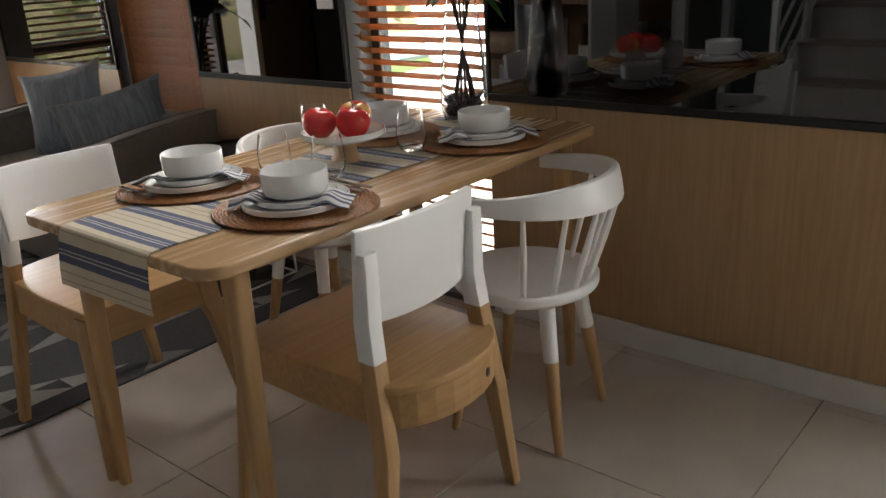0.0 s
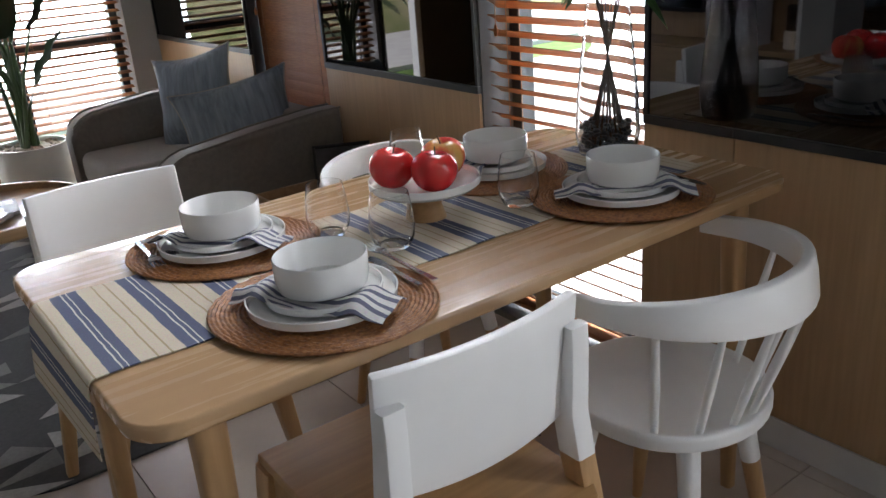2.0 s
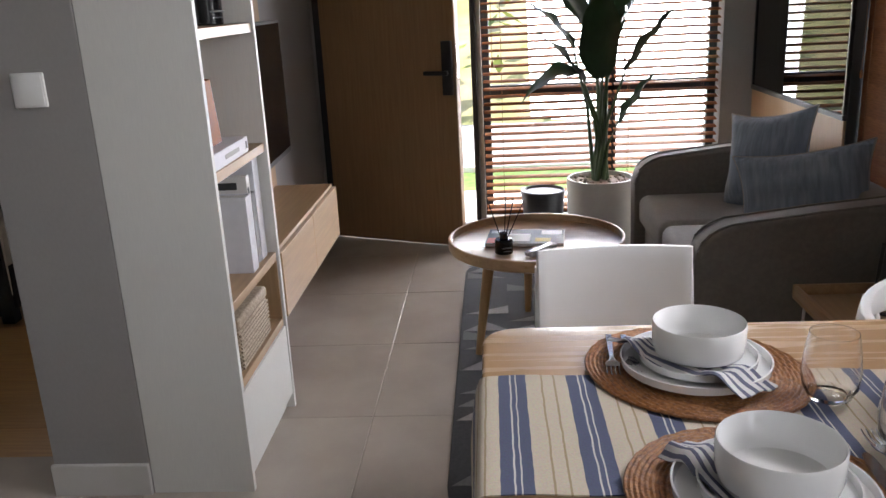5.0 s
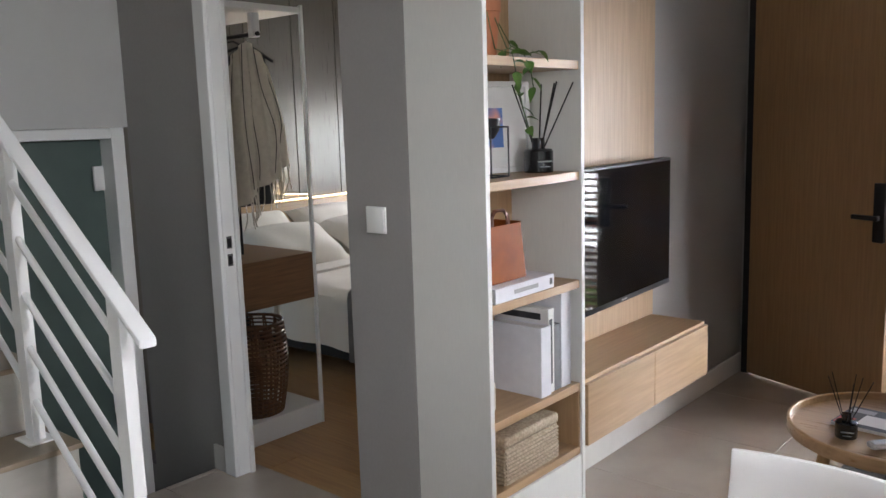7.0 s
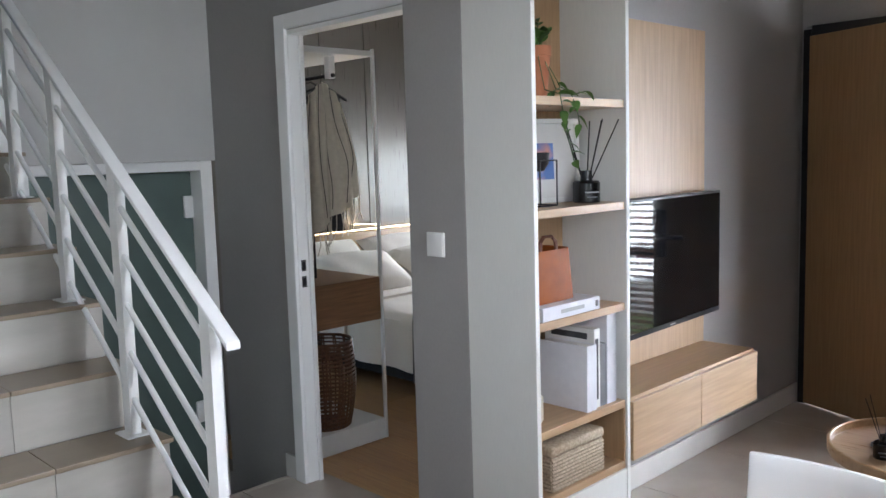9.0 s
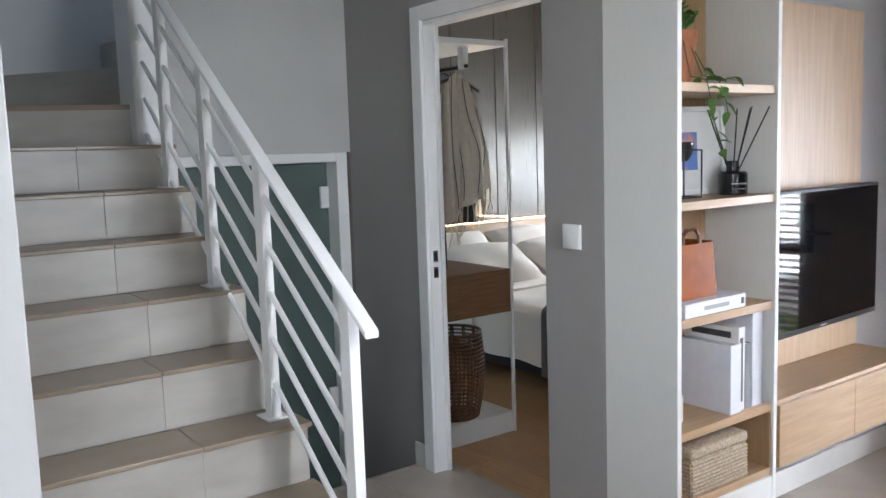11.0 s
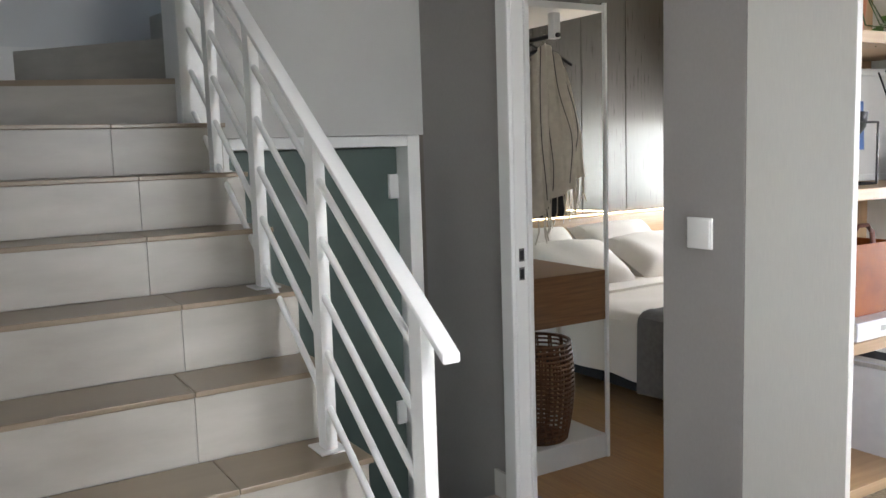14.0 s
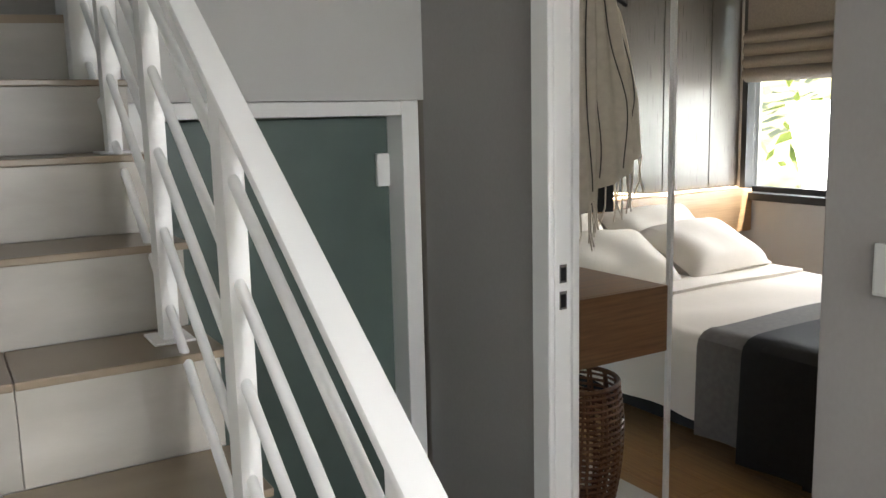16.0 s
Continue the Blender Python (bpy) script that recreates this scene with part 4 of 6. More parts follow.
# ---- tall vase with leafy branches ----
VX, VY = 1.93, -0.95
vs = thing("glass_vase", "tall tapered clear glass vase with leafy branches", "vase", m=pose(VX, VY, TT + 0.0008) @ Matrix.Diagonal((1.12, 1.12, 1, 1)))
part("vessel", lathe([(0, 0.004), (0.05, 0.0), (0.058, 0.004), (0.066, 0.05), (0.062, 0.14), (0.050, 0.26), (0.040, 0.36), (0.0385, 0.36), (0.048, 0.26), (0.0595, 0.14), (0.0635, 0.05), (0.055, 0.012), (0, 0.012)], 40), clear_glass, vs)
rnd = random.Random(5)
peb = mesh_of("pebble", lathe([(0, -0.006), (0.006, -0.004), (0.009, 0), (0.006, 0.004), (0, 0.0055)], 8), pebble_mat, True)
for k in range(150):
    a, r = rnd.uniform(0, math.tau), 0.053 * math.sqrt(rnd.random())
    o = part("pebble", peb, None, vs)
    o.matrix_basis = pose(r * math.cos(a), r * math.sin(a), 0.019 + 0.008 * (k // 19), rnd.uniform(-40, 40), rnd.uniform(-40, 40), 0)


def leaf_on(bm, p, d, ln, w, roll, bend=0.3):
    """A pointed leaf with a folded midrib from p along d."""
    d = d.normalized()
    side = d.cross(Vector((0, 0, 1)))
    side = side.normalized() if side.length > 1e-3 else Vector((1, 0, 0))
    upv = side.cross(d)
    c, s = math.cos(roll), math.sin(roll)
    side, upv = c * side + s * upv, c * upv - s * side
    rows = []
    for t in (0, 0.2, 0.45, 0.7, 0.9, 1.0):
        q = p + d * ln * t - Vector((0, 0, 1)) * bend * ln * t * t
        hw = w * math.sin(math.pi * (0.06 + 0.94 * t) ** 0.8) if t < 1 else 0.0005
        rows.append((bm.verts.new(q - side * hw + upv * hw * 0.35), bm.verts.new(q), bm.verts.new(q + side * hw + upv * hw * 0.35)))
    for a, b2 in zip(rows, rows[1:]):
        bm.faces.new((a[0], a[1], b2[1], b2[0]))
        bm.faces.new((a[1], a[2], b2[2], b2[1]))


for k in range(20):
    ang = k * 2.4
    spread = 0.14 + 0.16 * rnd.random()
    tx = 0.8 * spread * math.cos(ang) - 0.09
    ty = spread * 1.35 * math.sin(ang)
    tip = Vector((min(tx, 0.075), ty, 0.44 + 0.26 * rnd.random()))
    base = Vector((-0.04 * math.cos(ang), -0.04 * math.sin(ang), 0.02))
    neck = Vector((0.024 * math.cos(ang), 0.024 * math.sin(ang), 0.35))
    stem = []
    for i in range(9):
        t = i / 8
        if t < 0.5:
            stem.append(base.lerp(neck, t * 2))
        else:
            q = neck.lerp(tip, (t - 0.5) * 2)
            q.z += 0.05 * math.sin((t - 0.5) * 2 * math.pi)
            stem.append(q)
    br = part("branch", tube(stem, [0.0024 - 0.0017 * i / 8 for i in range(9)], 6), stem_mat, vs)
    bm = bmesh.new()
    for i in range(42):
        t = 0.55 + 0.45 * i / 41
        q = stem[4].lerp(stem[8], (t - 0.5) * 2) + Vector((0, 0, 0.05 * math.sin((t - 0.5) * 2 * math.pi)))
        dr_ = (stem[8] - stem[5]).normalized() + Vector((rnd.uniform(-0.9, 0.9), rnd.uniform(-0.9, 0.9), rnd.uniform(-0.7, 0.5)))
        if VX + q.x + dr_.normalized().x * 0.09 > XA - 0.03:
            dr_.x = -abs(dr_.x)
        leaf_on(bm, q, dr_, rnd.uniform(0.06, 0.12), rnd.uniform(0.007, 0.0115), rnd.uniform(-0.8, 0.8))
    part("leaves", bm, leaf_mat, br)

# ---- living corner materials ----
taupe = mat("taupe_upholstery", (0.175, 0.155, 0.135), (0.145, 0.13, 0.112), 60, 0.8, bump=0.15, bump_scale=300, sheen_weight=0.3)
seat_fabric = mat("seat_upholstery", (0.25, 0.225, 0.195), (0.21, 0.19, 0.165), 60, 0.78, bump=0.15, bump_scale=300, sheen_weight=0.3)
cushion_mat = mat("slub_grey_blue_linen", (0.25, 0.30, 0.36), (0.12, 0.15, 0.19), 7, 0.75, stretch=(8, 8, 0.8), bump=0.3, bump_scale=40, contrast=(0.25, 0.75))
piping = mat("cushion_piping", (0.33, 0.32, 0.30), (0.28, 0.27, 0.25), 40, 0.8)
rug_dark = mat("rug_charcoal", (0.060, 0.060, 0.062), (0.045, 0.045, 0.047), 80, 0.95, bump=0.5, bump_scale=260)
rug_mid = mat("rug_grey", (0.17, 0.167, 0.163), (0.14, 0.137, 0.133), 80, 0.95, bump=0.5, bump_scale=260)
rug_light = mat("rug_pale", (0.30, 0.293, 0.28), (0.25, 0.244, 0.235), 80, 0.95, bump=0.5, bump_scale=260)
pot_mat = mat("stone_white_pot", (0.66, 0.65, 0.61), (0.61, 0.60, 0.565), 10, 0.45, bump=0.03)
gravel = mat("pale_gravel", (0.46, 0.40, 0.33), (0.30, 0.25, 0.20), 60, 0.9, bump=0.8, bump_scale=120)
palm_leaf = mat("large_plant_leaf", (0.030, 0.075, 0.028), (0.020, 0.055, 0.020), 5, 0.38, stretch=(4, 4, 1))
palm_stalk = mat("strelitzia_stalk", (0.06, 0.12, 0.035), (0.04, 0.08, 0.025), 10, 0.45)
bin_mat = mat("black_bin", (0.022, 0.023, 0.025), (0.016, 0.017, 0.019), 12, 0.38)
ink_bottle = mat("black_bottle", (0.012, 0.012, 0.013), (0.009, 0.009, 0.01), 12, 0.2)
reed = mat("black_reed", (0.015, 0.013, 0.012), (0.01, 0.009, 0.008), 30, 0.7)
paper = mat("paper_white", (0.74, 0.73, 0.71), (0.70, 0.69, 0.67), 20, 0.6)
label_grey = mat("label_print", (0.35, 0.35, 0.35), (0.30, 0.30, 0.30), 20, 0.6)
red_print = mat("red_print", (0.50, 0.06, 0.05), (0.42, 0.05, 0.04), 20, 0.5)
yellow_print = mat("yellow_print", (0.62, 0.48, 0.10), (0.5, 0.38, 0.08), 20, 0.5)
print_dark = mat("print_dark", (0.06, 0.06, 0.065), (0.03, 0.03, 0.035), 20, 0.5)
film = mat("clear_wrap", (0.68, 0.69, 0.70), (0.60, 0.61, 0.63), 60, 0.15, bump=0.8, bump_scale=60)

# ---- rug ----
RX0, RX1, RU0, RU1 = 0.555, 2.10, -0.20, 2.10
rg = thing("rug", "charcoal rug with grey and pale triangles", "rug")
part("rug_base", prism(rounded(RX0, RX1, RU0, RU1, 0.2, 8), 0.0005, 0.009, bev=0.003), rug_dark, rg)
rnd = random.Random(11)
cell = 0.19


def woven_triangle(flip, peak, material):
    c = [(0, 0), (cell, 0), (cell * peak, cell / 2)]
    if flip:
        c = [(cell - px, py) for px, py in c][::-1]
    return mesh_of("triangle", prism(c, 0.0085, 0.0098), material)


tri = {(f, p, k): woven_triangle(f, p, k and rug_light or rug_mid) for f in (0, 1) for p in (0.5, 1.0) for k in (0, 1)}
for i in range(8):
    for j in range(12):
        x, y = RX0 + 0.012 + cell * i, RU0 + 0.012 + cell * j
        if x + cell > RX1 or y + cell > RU1:
            continue
        for h in (0, 1):
            if rnd.random() < 0.45:
                continue
            key = (rnd.randrange(2), 0.5 if (i + j) % 2 else 1.0, rnd.randrange(2))
            o = part("triangle", tri[key], None, rg, "woven pale triangle" if key[2] else "woven grey triangle")
            o.location = (x, y + h * cell / 2, 0)

# ---- sofa ----
sf = thing("sofa", "small taupe tub sofa with rounded arms and piped edges", "sofa")
SX0, SX1, SYA, SYB = 1.37, 2.12, 0.61, 1.93
AW, AH = 0.12, 0.62


def arm_outline(front_low):
    """Side profile of an arm: (x, z), low and round at the front."""
    pts = [(SX0 + 0.02, 0.06), (SX0, 0.12), (SX0, AH - 0.17)]
    for k in range(7):
        a = math.pi - k * math.pi / 12
        pts.append((SX0 + 0.16 + 0.16 * math.cos(a), AH - 0.17 + 0.13 * math.sin(a)))
    pts += [(SX0 + 0.40, AH - 0.012), (SX1 - 0.1, AH + 0.01), (SX1, AH + 0.01), (SX1, 0.06)]
    return pts


for nm, y0, y1 in (("arm", SYA, SYA + AW), ("arm", SYB - AW, SYB)):
    pr = arm_outline(0)
    bm = bmesh.new()
    rows = [[bm.verts.new((x, y, z)) for x, z in pr] for y in (y0, y1)]
    ring_faces(bm, *rows)
    bm.faces.new(rows[0][::-1])
    bm.faces.new(rows[1])
    bmesh.ops.recalc_face_normals(bm, faces=bm.faces)
    es = [e for e in bm.edges if abs(e.verts[0].co.y - e.verts[1].co.y) < 1e-6]
    bmesh.ops.bevel(bm, geom=es, offset=0.022, segments=4, profile=0.5, affect="EDGES")
    ar = part(nm, bm, taupe, sf)
    for y in (y0 + 0.012, y1 - 0.012):
        part("piping", tube([(x + (0.006 if i < 4 else 0), y, z + 0.001) for i, (x, z) in enumerate(pr[1:-1])], 0.0045, 6), taupe, ar)
bm = B(SX1 - 0.14, SX1, SYA + AW - 0.01, SYB - AW + 0.01, 0.06, AH - 0.01, bev=0.03, seg=4)
part("backrest", bm, taupe, sf)
part("base", B(SX0 + 0.05, SX1 - 0.1, SYA + AW - 0.01, SYB - AW + 0.01, 0.06, 0.26, bev=0.02, seg=3), taupe, sf)
half = (SYB - SYA - 2 * AW) / 2
for k in range(2):
    y0 = SYA + AW + half * k
    bm = B(SX0 + 0.015, SX1 - 0.13, y0 + 0.003, y0 + half - 0.003, 0.262, 0.405, bev=0.045, seg=5)
    for v in bm.verts:
        if v.co.z > 0.36:
            v.co.z += 0.02 * math.cos((v.co.y - y0 - half / 2) / half * math.pi)
    part("seat_cushion", bm, seat_fabric, sf)
for x in (SX0 + 0.09, SX1 - 0.09):
    for y in (SYA + 0.09, SYB - 0.09):
        part("foot", lathe([(0, 0.0105), (0.018, 0.0105), (0.024, 0.075), (0, 0.075)], 14, at=(x, y, 0)), black_metal, sf)


def cushion(m, s, label, ratio=1.0):
    def f(u, v):
        x, y = 2 * u - 1, 2 * v - 1
        pinch = 1 - 0.07 * (1 - abs(x)) - 0.0
        px, py = x * (1 - 0.14 * (1 - y * y)), y * (1 - 0.14 * (1 - x * x))
        return px, py
    bm = bmesh.new()
    n = 16
    for side in (1, -1):
        g = []
        for i in range(n + 1):
            row = []
            for j in range(n + 1):
                px, py = f(i / n, j / n)
                x, y = 2 * i / n - 1, 2 * j / n - 1
                h = 0.30 * ((1 - x ** 4) * (1 - y ** 4)) ** 0.6
                h *= 1 + 0.06 * math.sin(5 * x + 3 * y) + 0.05 * math.sin(9 * y)
                row.append(bm.verts.new((px * s, side * h * s, py * s * ratio)))
            g.append(row)
        for i in range(n):
            for j in range(n):
                q = (g[i][j], g[i + 1][j], g[i + 1][j + 1], g[i][j + 1])
                bm.faces.new(q if side > 0 else q[::-1])
    bmesh.ops.remove_doubles(bm, verts=bm.verts, dist=0.0006)
    bmesh.ops.recalc_face_normals(bm, faces=bm.faces)
    c = thing("throw_pillow", label, "cushion", "cushions on the sofa", m)
    part("cover", bm, cushion_mat, c)
    edge = []
    for i in range(n + 1):
        edge.append(f(i / n, 0))
    for j in range(n + 1):
        edge.append(f(1, j / n))
    for i in range(n, -1, -1):
        edge.append(f(i / n, 1))
    for j in range(n, -1, -1):
        edge.append(f(0, j / n))
    part("piping", tube([(a * s, 0, d * s * ratio) for a, d in edge], 0.0035, 6), piping, c)
    return c


cushion(pose(1.87, 1.50, 0.60, 16, 10, 122), 0.225, "grey-blue slub linen cushion standing on the sofa")
cushion(pose(1.85, 1.0, 0.58, 24, 11, 152), 0.25, "grey-blue oblong linen cushion tipped against another", 0.7)

# ---- round coffee table ----
ct = thing("coffee_table", "round oak tray-top coffee table on three legs", "coffee table", m=pose(0.868, 1.07, 0.0) @ Matrix.Diagonal((0.92, 0.92, 1, 1)))
part("tray_top", lathe([(0, 0.385), (0.35, 0.385), (0.366, 0.392), (0.370, 0.40), (0.370, 0.432), (0.367, 0.435), (0.360, 0.435), (0.357, 0.432), (0.356, 0.409), (0.35, 0.405), (0, 0.405)], 72), oak_x, ct)
for a in (215, 335, 95):
    ca, sa = math.cos(radians(a)), math.sin(radians(a))
    part("leg", tube([(0.24 * ca, 0.24 * sa, 0.386), (0.275 * ca, 0.275 * sa, 0.2), (0.31 * ca, 0.31 * sa, 0.0105)], [0.024, 0.02, 0.014], 14), leg_wood, ct)


def diffuser(m, s, label, n=6):
    d = thing("reed_diffuser", label, "reed diffuser", "", m)
    part("bottle", lathe([(0, 0), (0.034 * s, 0), (0.036 * s, 0.003), (0.036 * s, 0.052 * s), (0.032 * s, 0.057 * s), (0.016 * s, 0.059 * s), (0.015 * s, 0.084 * s), (0.006 * s, 0.084 * s), (0.006 * s, 0.03 * s), (0, 0.03 * s)], 28), ink_bottle, d)
    bt = part("paper_label", B(-0.014 * s, 0.014 * s, -0.0373 * s, -0.0362 * s, 0.014 * s, 0.016 * s), label_grey, d, smooth=False)
    part("paper_label", B(-0.02 * s, 0.02 * s, -0.0373 * s, -0.0362 * s, 0.026 * s, 0.0295 * s), label_grey, d, smooth=False)
    for k in range(n):
        a = k * 2.4
        lean = 0.045 + 0.02 * (k % 3)
        part("reed", tube([(0.003 * math.cos(a), 0.003 * math.sin(a), 0.035 * s), (lean * math.cos(a) * s, lean * math.sin(a) * s, 0.215 * s)], 0.0018 * s, 6), reed, d)
    return d


diffuser(pose(0.742, 0.94, 0.4065, 0, 0, 20), 0.95, "black reed diffuser bottle on the coffee table")
mg = thing("magazine", "glossy magazine with a colourful cover on the coffee table", "magazine", m=pose(0.83, 1.11, 0.4065, 0, 0, -6))
part("pages", B(-0.15, 0.15, -0.1, 0.1, 0, 0.012, bev=0.002), paper, mg, smooth=False)
part("cover", B(-0.15, 0.15, -0.1, 0.1, 0.0121, 0.0128), print_dark, mg, smooth=False)
for k, (x, y, w, h, mt) in enumerate(((-0.12, -0.06, 0.05, 0.07, red_print), (-0.03, -0.02, 0.1, 0.1, paper), (0.07, -0.05, 0.06, 0.05, yellow_print), (0.1, 0.05, 0.08, 0.06, paper), (-0.1, 0.06, 0.08, 0.04, label_grey))):
    part("cover_picture", B(x - w / 2, x + w / 2, y - h / 2, y + h / 2, 0.0129, 0.0133), mt, mg, smooth=False)
bm = B(-0.075, 0.075, -0.02, 0.02, 0, 0.02, bev=0.008, seg=3)
bmesh.ops.subdivide_edges(bm, edges=bm.edges[:], cuts=2, use_grid_fill=True)
rnd = random.Random(3)
for v in bm.verts:
    v.co += Vector((rnd.uniform(-1, 1), rnd.uniform(-1, 1), abs(rnd.uniform(0, 1)))) * 0.003
pk = solid("wrapped_packet", bm, film, "small packet in crinkled clear wrap on the coffee table", "packet")
pk.matrix_basis = pose(0.88, 0.93, 0.4065, 0, 0, 48)

# ---- plant in white pot ----
PX, PY = 1.25, 2.12
pt = thing("potted_plant", "tall large-leaved plant in a white cylindrical pot", "plant", m=pose(PX, PY, 0) @ Matrix.Scale(0.95, 4))
part("pot", lathe([(0, 0.0), (0.165, 0.0), (0.172, 0.006), (0.178, 0.445), (0.175, 0.45), (0.163, 0.45), (0.16, 0.42), (0, 0.42)], 56), pot_mat, pt)
bm = lathe([(0, 0.432), (0.06, 0.434), (0.12, 0.431), (0.161, 0.425)], 40)
rnd = random.Random(8)
for v in bm.verts:
    v.co.z += rnd.uniform(0, 0.006)
part("gravel", bm, gravel, pt)
peb2 = mesh_of("gravel_stone", lathe([(0, -0.007), (0.007, -0.005), (0.011, 0), (0.008, 0.005), (0, 0.007)], 8), gravel, True)
for k in range(60):
    a, r = rnd.uniform(0, math.tau), 0.15 * math.sqrt(rnd.random())
    o = part("gravel_stone", peb2, None, pt)
    o.matrix_basis = pose(r * math.cos(a), r * math.sin(a), 0.437, rnd.uniform(-40, 40), rnd.uniform(-40, 40), 0)


def big_leaf(bm, p, d, ln, w, droop, roll):
    d = d.normalized()
    side = d.cross(Vector((0, 0, 1))).normalized()
    upv = side.cross(d)
    c, s = math.cos(roll), math.sin(roll)
    side, upv = c * side + s * upv, c * upv - s * side
    rows = []
    n = 12
    for i in range(n + 1):
        t = i / n
        q = p + d * ln * t - Vector((0, 0, droop * ln * t * t))
        hw = w * (math.sin(math.pi * min(1, 0.04 + 0.96 * t) ** 0.75) ** 0.8) if i < n else 0.001
        wav = 0.012 * math.sin(t * 14 + roll * 5)
        rows.append([bm.verts.new(q + side * hw * f + upv * (abs(f) * hw * 0.30 + (wav if abs(f) == 1 else 0))) for f in (-1, -0.5, 0, 0.5, 1)])
    for a, b2 in zip(rows, rows[1:]):
        for k in range(4):
            bm.faces.new((a[k], a[k + 1], b2[k + 1], b2[k]))


leaves = ((-0.05, -0.02, 0.95, 0.44, 0.06, 190, 0.3), (-0.08, -0.03, 1.0, 0.32, 0.075, 188, 0.95), (0.0, -0.06, 0.98, 0.58, 0.11, 262, 0.08), (0.02, 0.03, 1.1, 0.55, 0.10, 80, 0.1),
          (0.08, -0.02, 1.0, 0.42, 0.05, 350, 0.15), (0.05, 0.0, 0.74, 0.32, 0.032, 5, 0.1), (-0.04, -0.02, 1.2, 0.5, 0.095, 215, 0.2), (0.03, 0.0, 1.3, 0.55, 0.10, 300, 0.15),
          (-0.02, 0.04, 1.45, 0.5, 0.09, 140, 0.2), (-0.1, 0.03, 1.12, 0.42, 0.07, 165, 0.35), (0.06, 0.04, 1.22, 0.45, 0.07, 20, 0.3))
for k, (x, y, h, ln, w, az, droop) in enumerate(leaves):
    o = Vector((math.cos(radians(az)), math.sin(radians(az)), 0))
    p0 = Vector((0.035 * math.cos(k), 0.035 * math.sin(k), 0.43))
    p1 = p0.lerp(Vector((x, y, h)), 0.55) + Vector((0, 0, 0.02))
    p2 = Vector((x, y, h)) + o * 0.04
    stl = part("stalk", tube([p0, p1, p2], [0.013, 0.009, 0.005], 8), palm_stalk, pt)
    bm = bmesh.new()
    big_leaf(bm, p2, o + Vector((0, 0, 1.5 if droop < 0.6 else 0.35)), ln, w, droop * 0.8, 0.5 * math.sin(k * 2.1))
    part("leaf_blade", bm, palm_leaf, stl)

# ---- waste bin ----
bn = thing("waste_bin", "black round waste bin with a lid by the window", "bin", m=pose(0.98, 2.48, 0))
part("bucket", lathe([(0, 0), (0.095, 0), (0.1, 0.006), (0.118, 0.265), (0.113, 0.265), (0.1, 0.02), (0, 0.02)], 40), bin_mat, bn)
part("lid", lathe([(0, 0.27), (0.06, 0.271), (0.108, 0.272), (0.12, 0.268), (0.123, 0.266), (0.123, 0.288), (0.119, 0.292), (0.112, 0.29), (0.106, 0.281), (0, 0.279)], 40), bin_mat, bn)

# ---- side table with white wire frame and wooden tray ----
sd = thing("side_table", "wooden tray table on a white wire frame beside the sofa", "side table", m=pose(1.83, 0.24, 0))
part("tray_base", B(-0.2, 0.2, -0.2, 0.2, 0.385, 0.397, bev=0.002), oak_y, sd)
for a in (((-0.2, 0.2, -0.2, -0.188)), (-0.2, 0.2, 0.188, 0.2), (-0.2, -0.188, -0.188, 0.188), (0.188, 0.2, -0.188, 0.188)):
    part("tray_edge", B(*a, 0.397, 0.43, bev=0.002), oak_y, sd)
for sx in (-0.17, 0.17):
    for sy in (-0.17, 0.17):
        part("wire_leg", tube([(sx, sy, 0.384), (sx * 1.05, sy * 1.05, 0.013)], 0.005, 8), white_paint, sd)
for s in (-0.1785, 0.1785):
    part("wire_stretcher", tube([(s, -0.1785, 0.014), (s, 0.1785, 0.014)], 0.005, 8), white_paint, sd)
    part("wire_stretcher", tube([(-0.1785, s, 0.014), (0.1785, s, 0.014)], 0.005, 8), white_paint, sd)
pf = thing("photo_frame", "black framed picture leaning on the side table", "picture frame", m=pose(1.93, 0.30, 0.401, -62, 0, -28))
part("frame_edge", B(-0.11, 0.11, -0.008, 0.008, 0, 0.012, bev=0.002), black_metal, pf)
part("frame_edge", B(-0.11, 0.11, -0.008, 0.008, 0.238, 0.25, bev=0.002), black_metal, pf)
part("frame_edge", B(-0.11, -0.098, -0.008, 0.008, 0.012, 0.238, bev=0.002), black_metal, pf)
part("frame_edge", B(0.098, 0.11, -0.008, 0.008, 0.012, 0.238, bev=0.002), black_metal, pf)
part("picture", B(-0.098, 0.098, 0, 0.004, 0.012, 0.238), print_dark, pf)
cup = solid("glass_tumbler", lathe([(0, 0.006), (0.028, 0.0), (0.036, 0.003), (0.04, 0.10), (0.038, 0.10), (0.034, 0.012), (0, 0.012)], 28), clear_glass, "small clear tumbler on the side table", "glass")
cup.location = (1.84, 0.25, 0.3985)
# wall switches
for nm, axis, x, y, z in (("light_switch", "y", -0.441, 0.0, 1.162), ("light_switch", "x", XA, -0.12, 1.105)):
    sw = thing(nm, "square white light switch on the wall", "light switch", "white wall switches")
    if axis == "y":
        part("plate", B(x - 0.043, x + 0.043, y - 0.009, y, z - 0.043, z + 0.043, bev=0.003), white_paint, sw)
        part("rocker", B(x - 0.038, x + 0.038, y - 0.0115, y - 0.0091, z - 0.038, z + 0.038, bev=0.002), white_paint, sw)
    else:
        part("plate", B(x - 0.0195, x - 0.0105, y - 0.043, y + 0.043, z - 0.043, z + 0.043, bev=0.003), white_paint, sw)
        part("rocker", B(x - 0.022, x - 0.0196, y - 0.038, y + 0.038, z - 0.038, z + 0.038, bev=0.002), white_paint, sw)
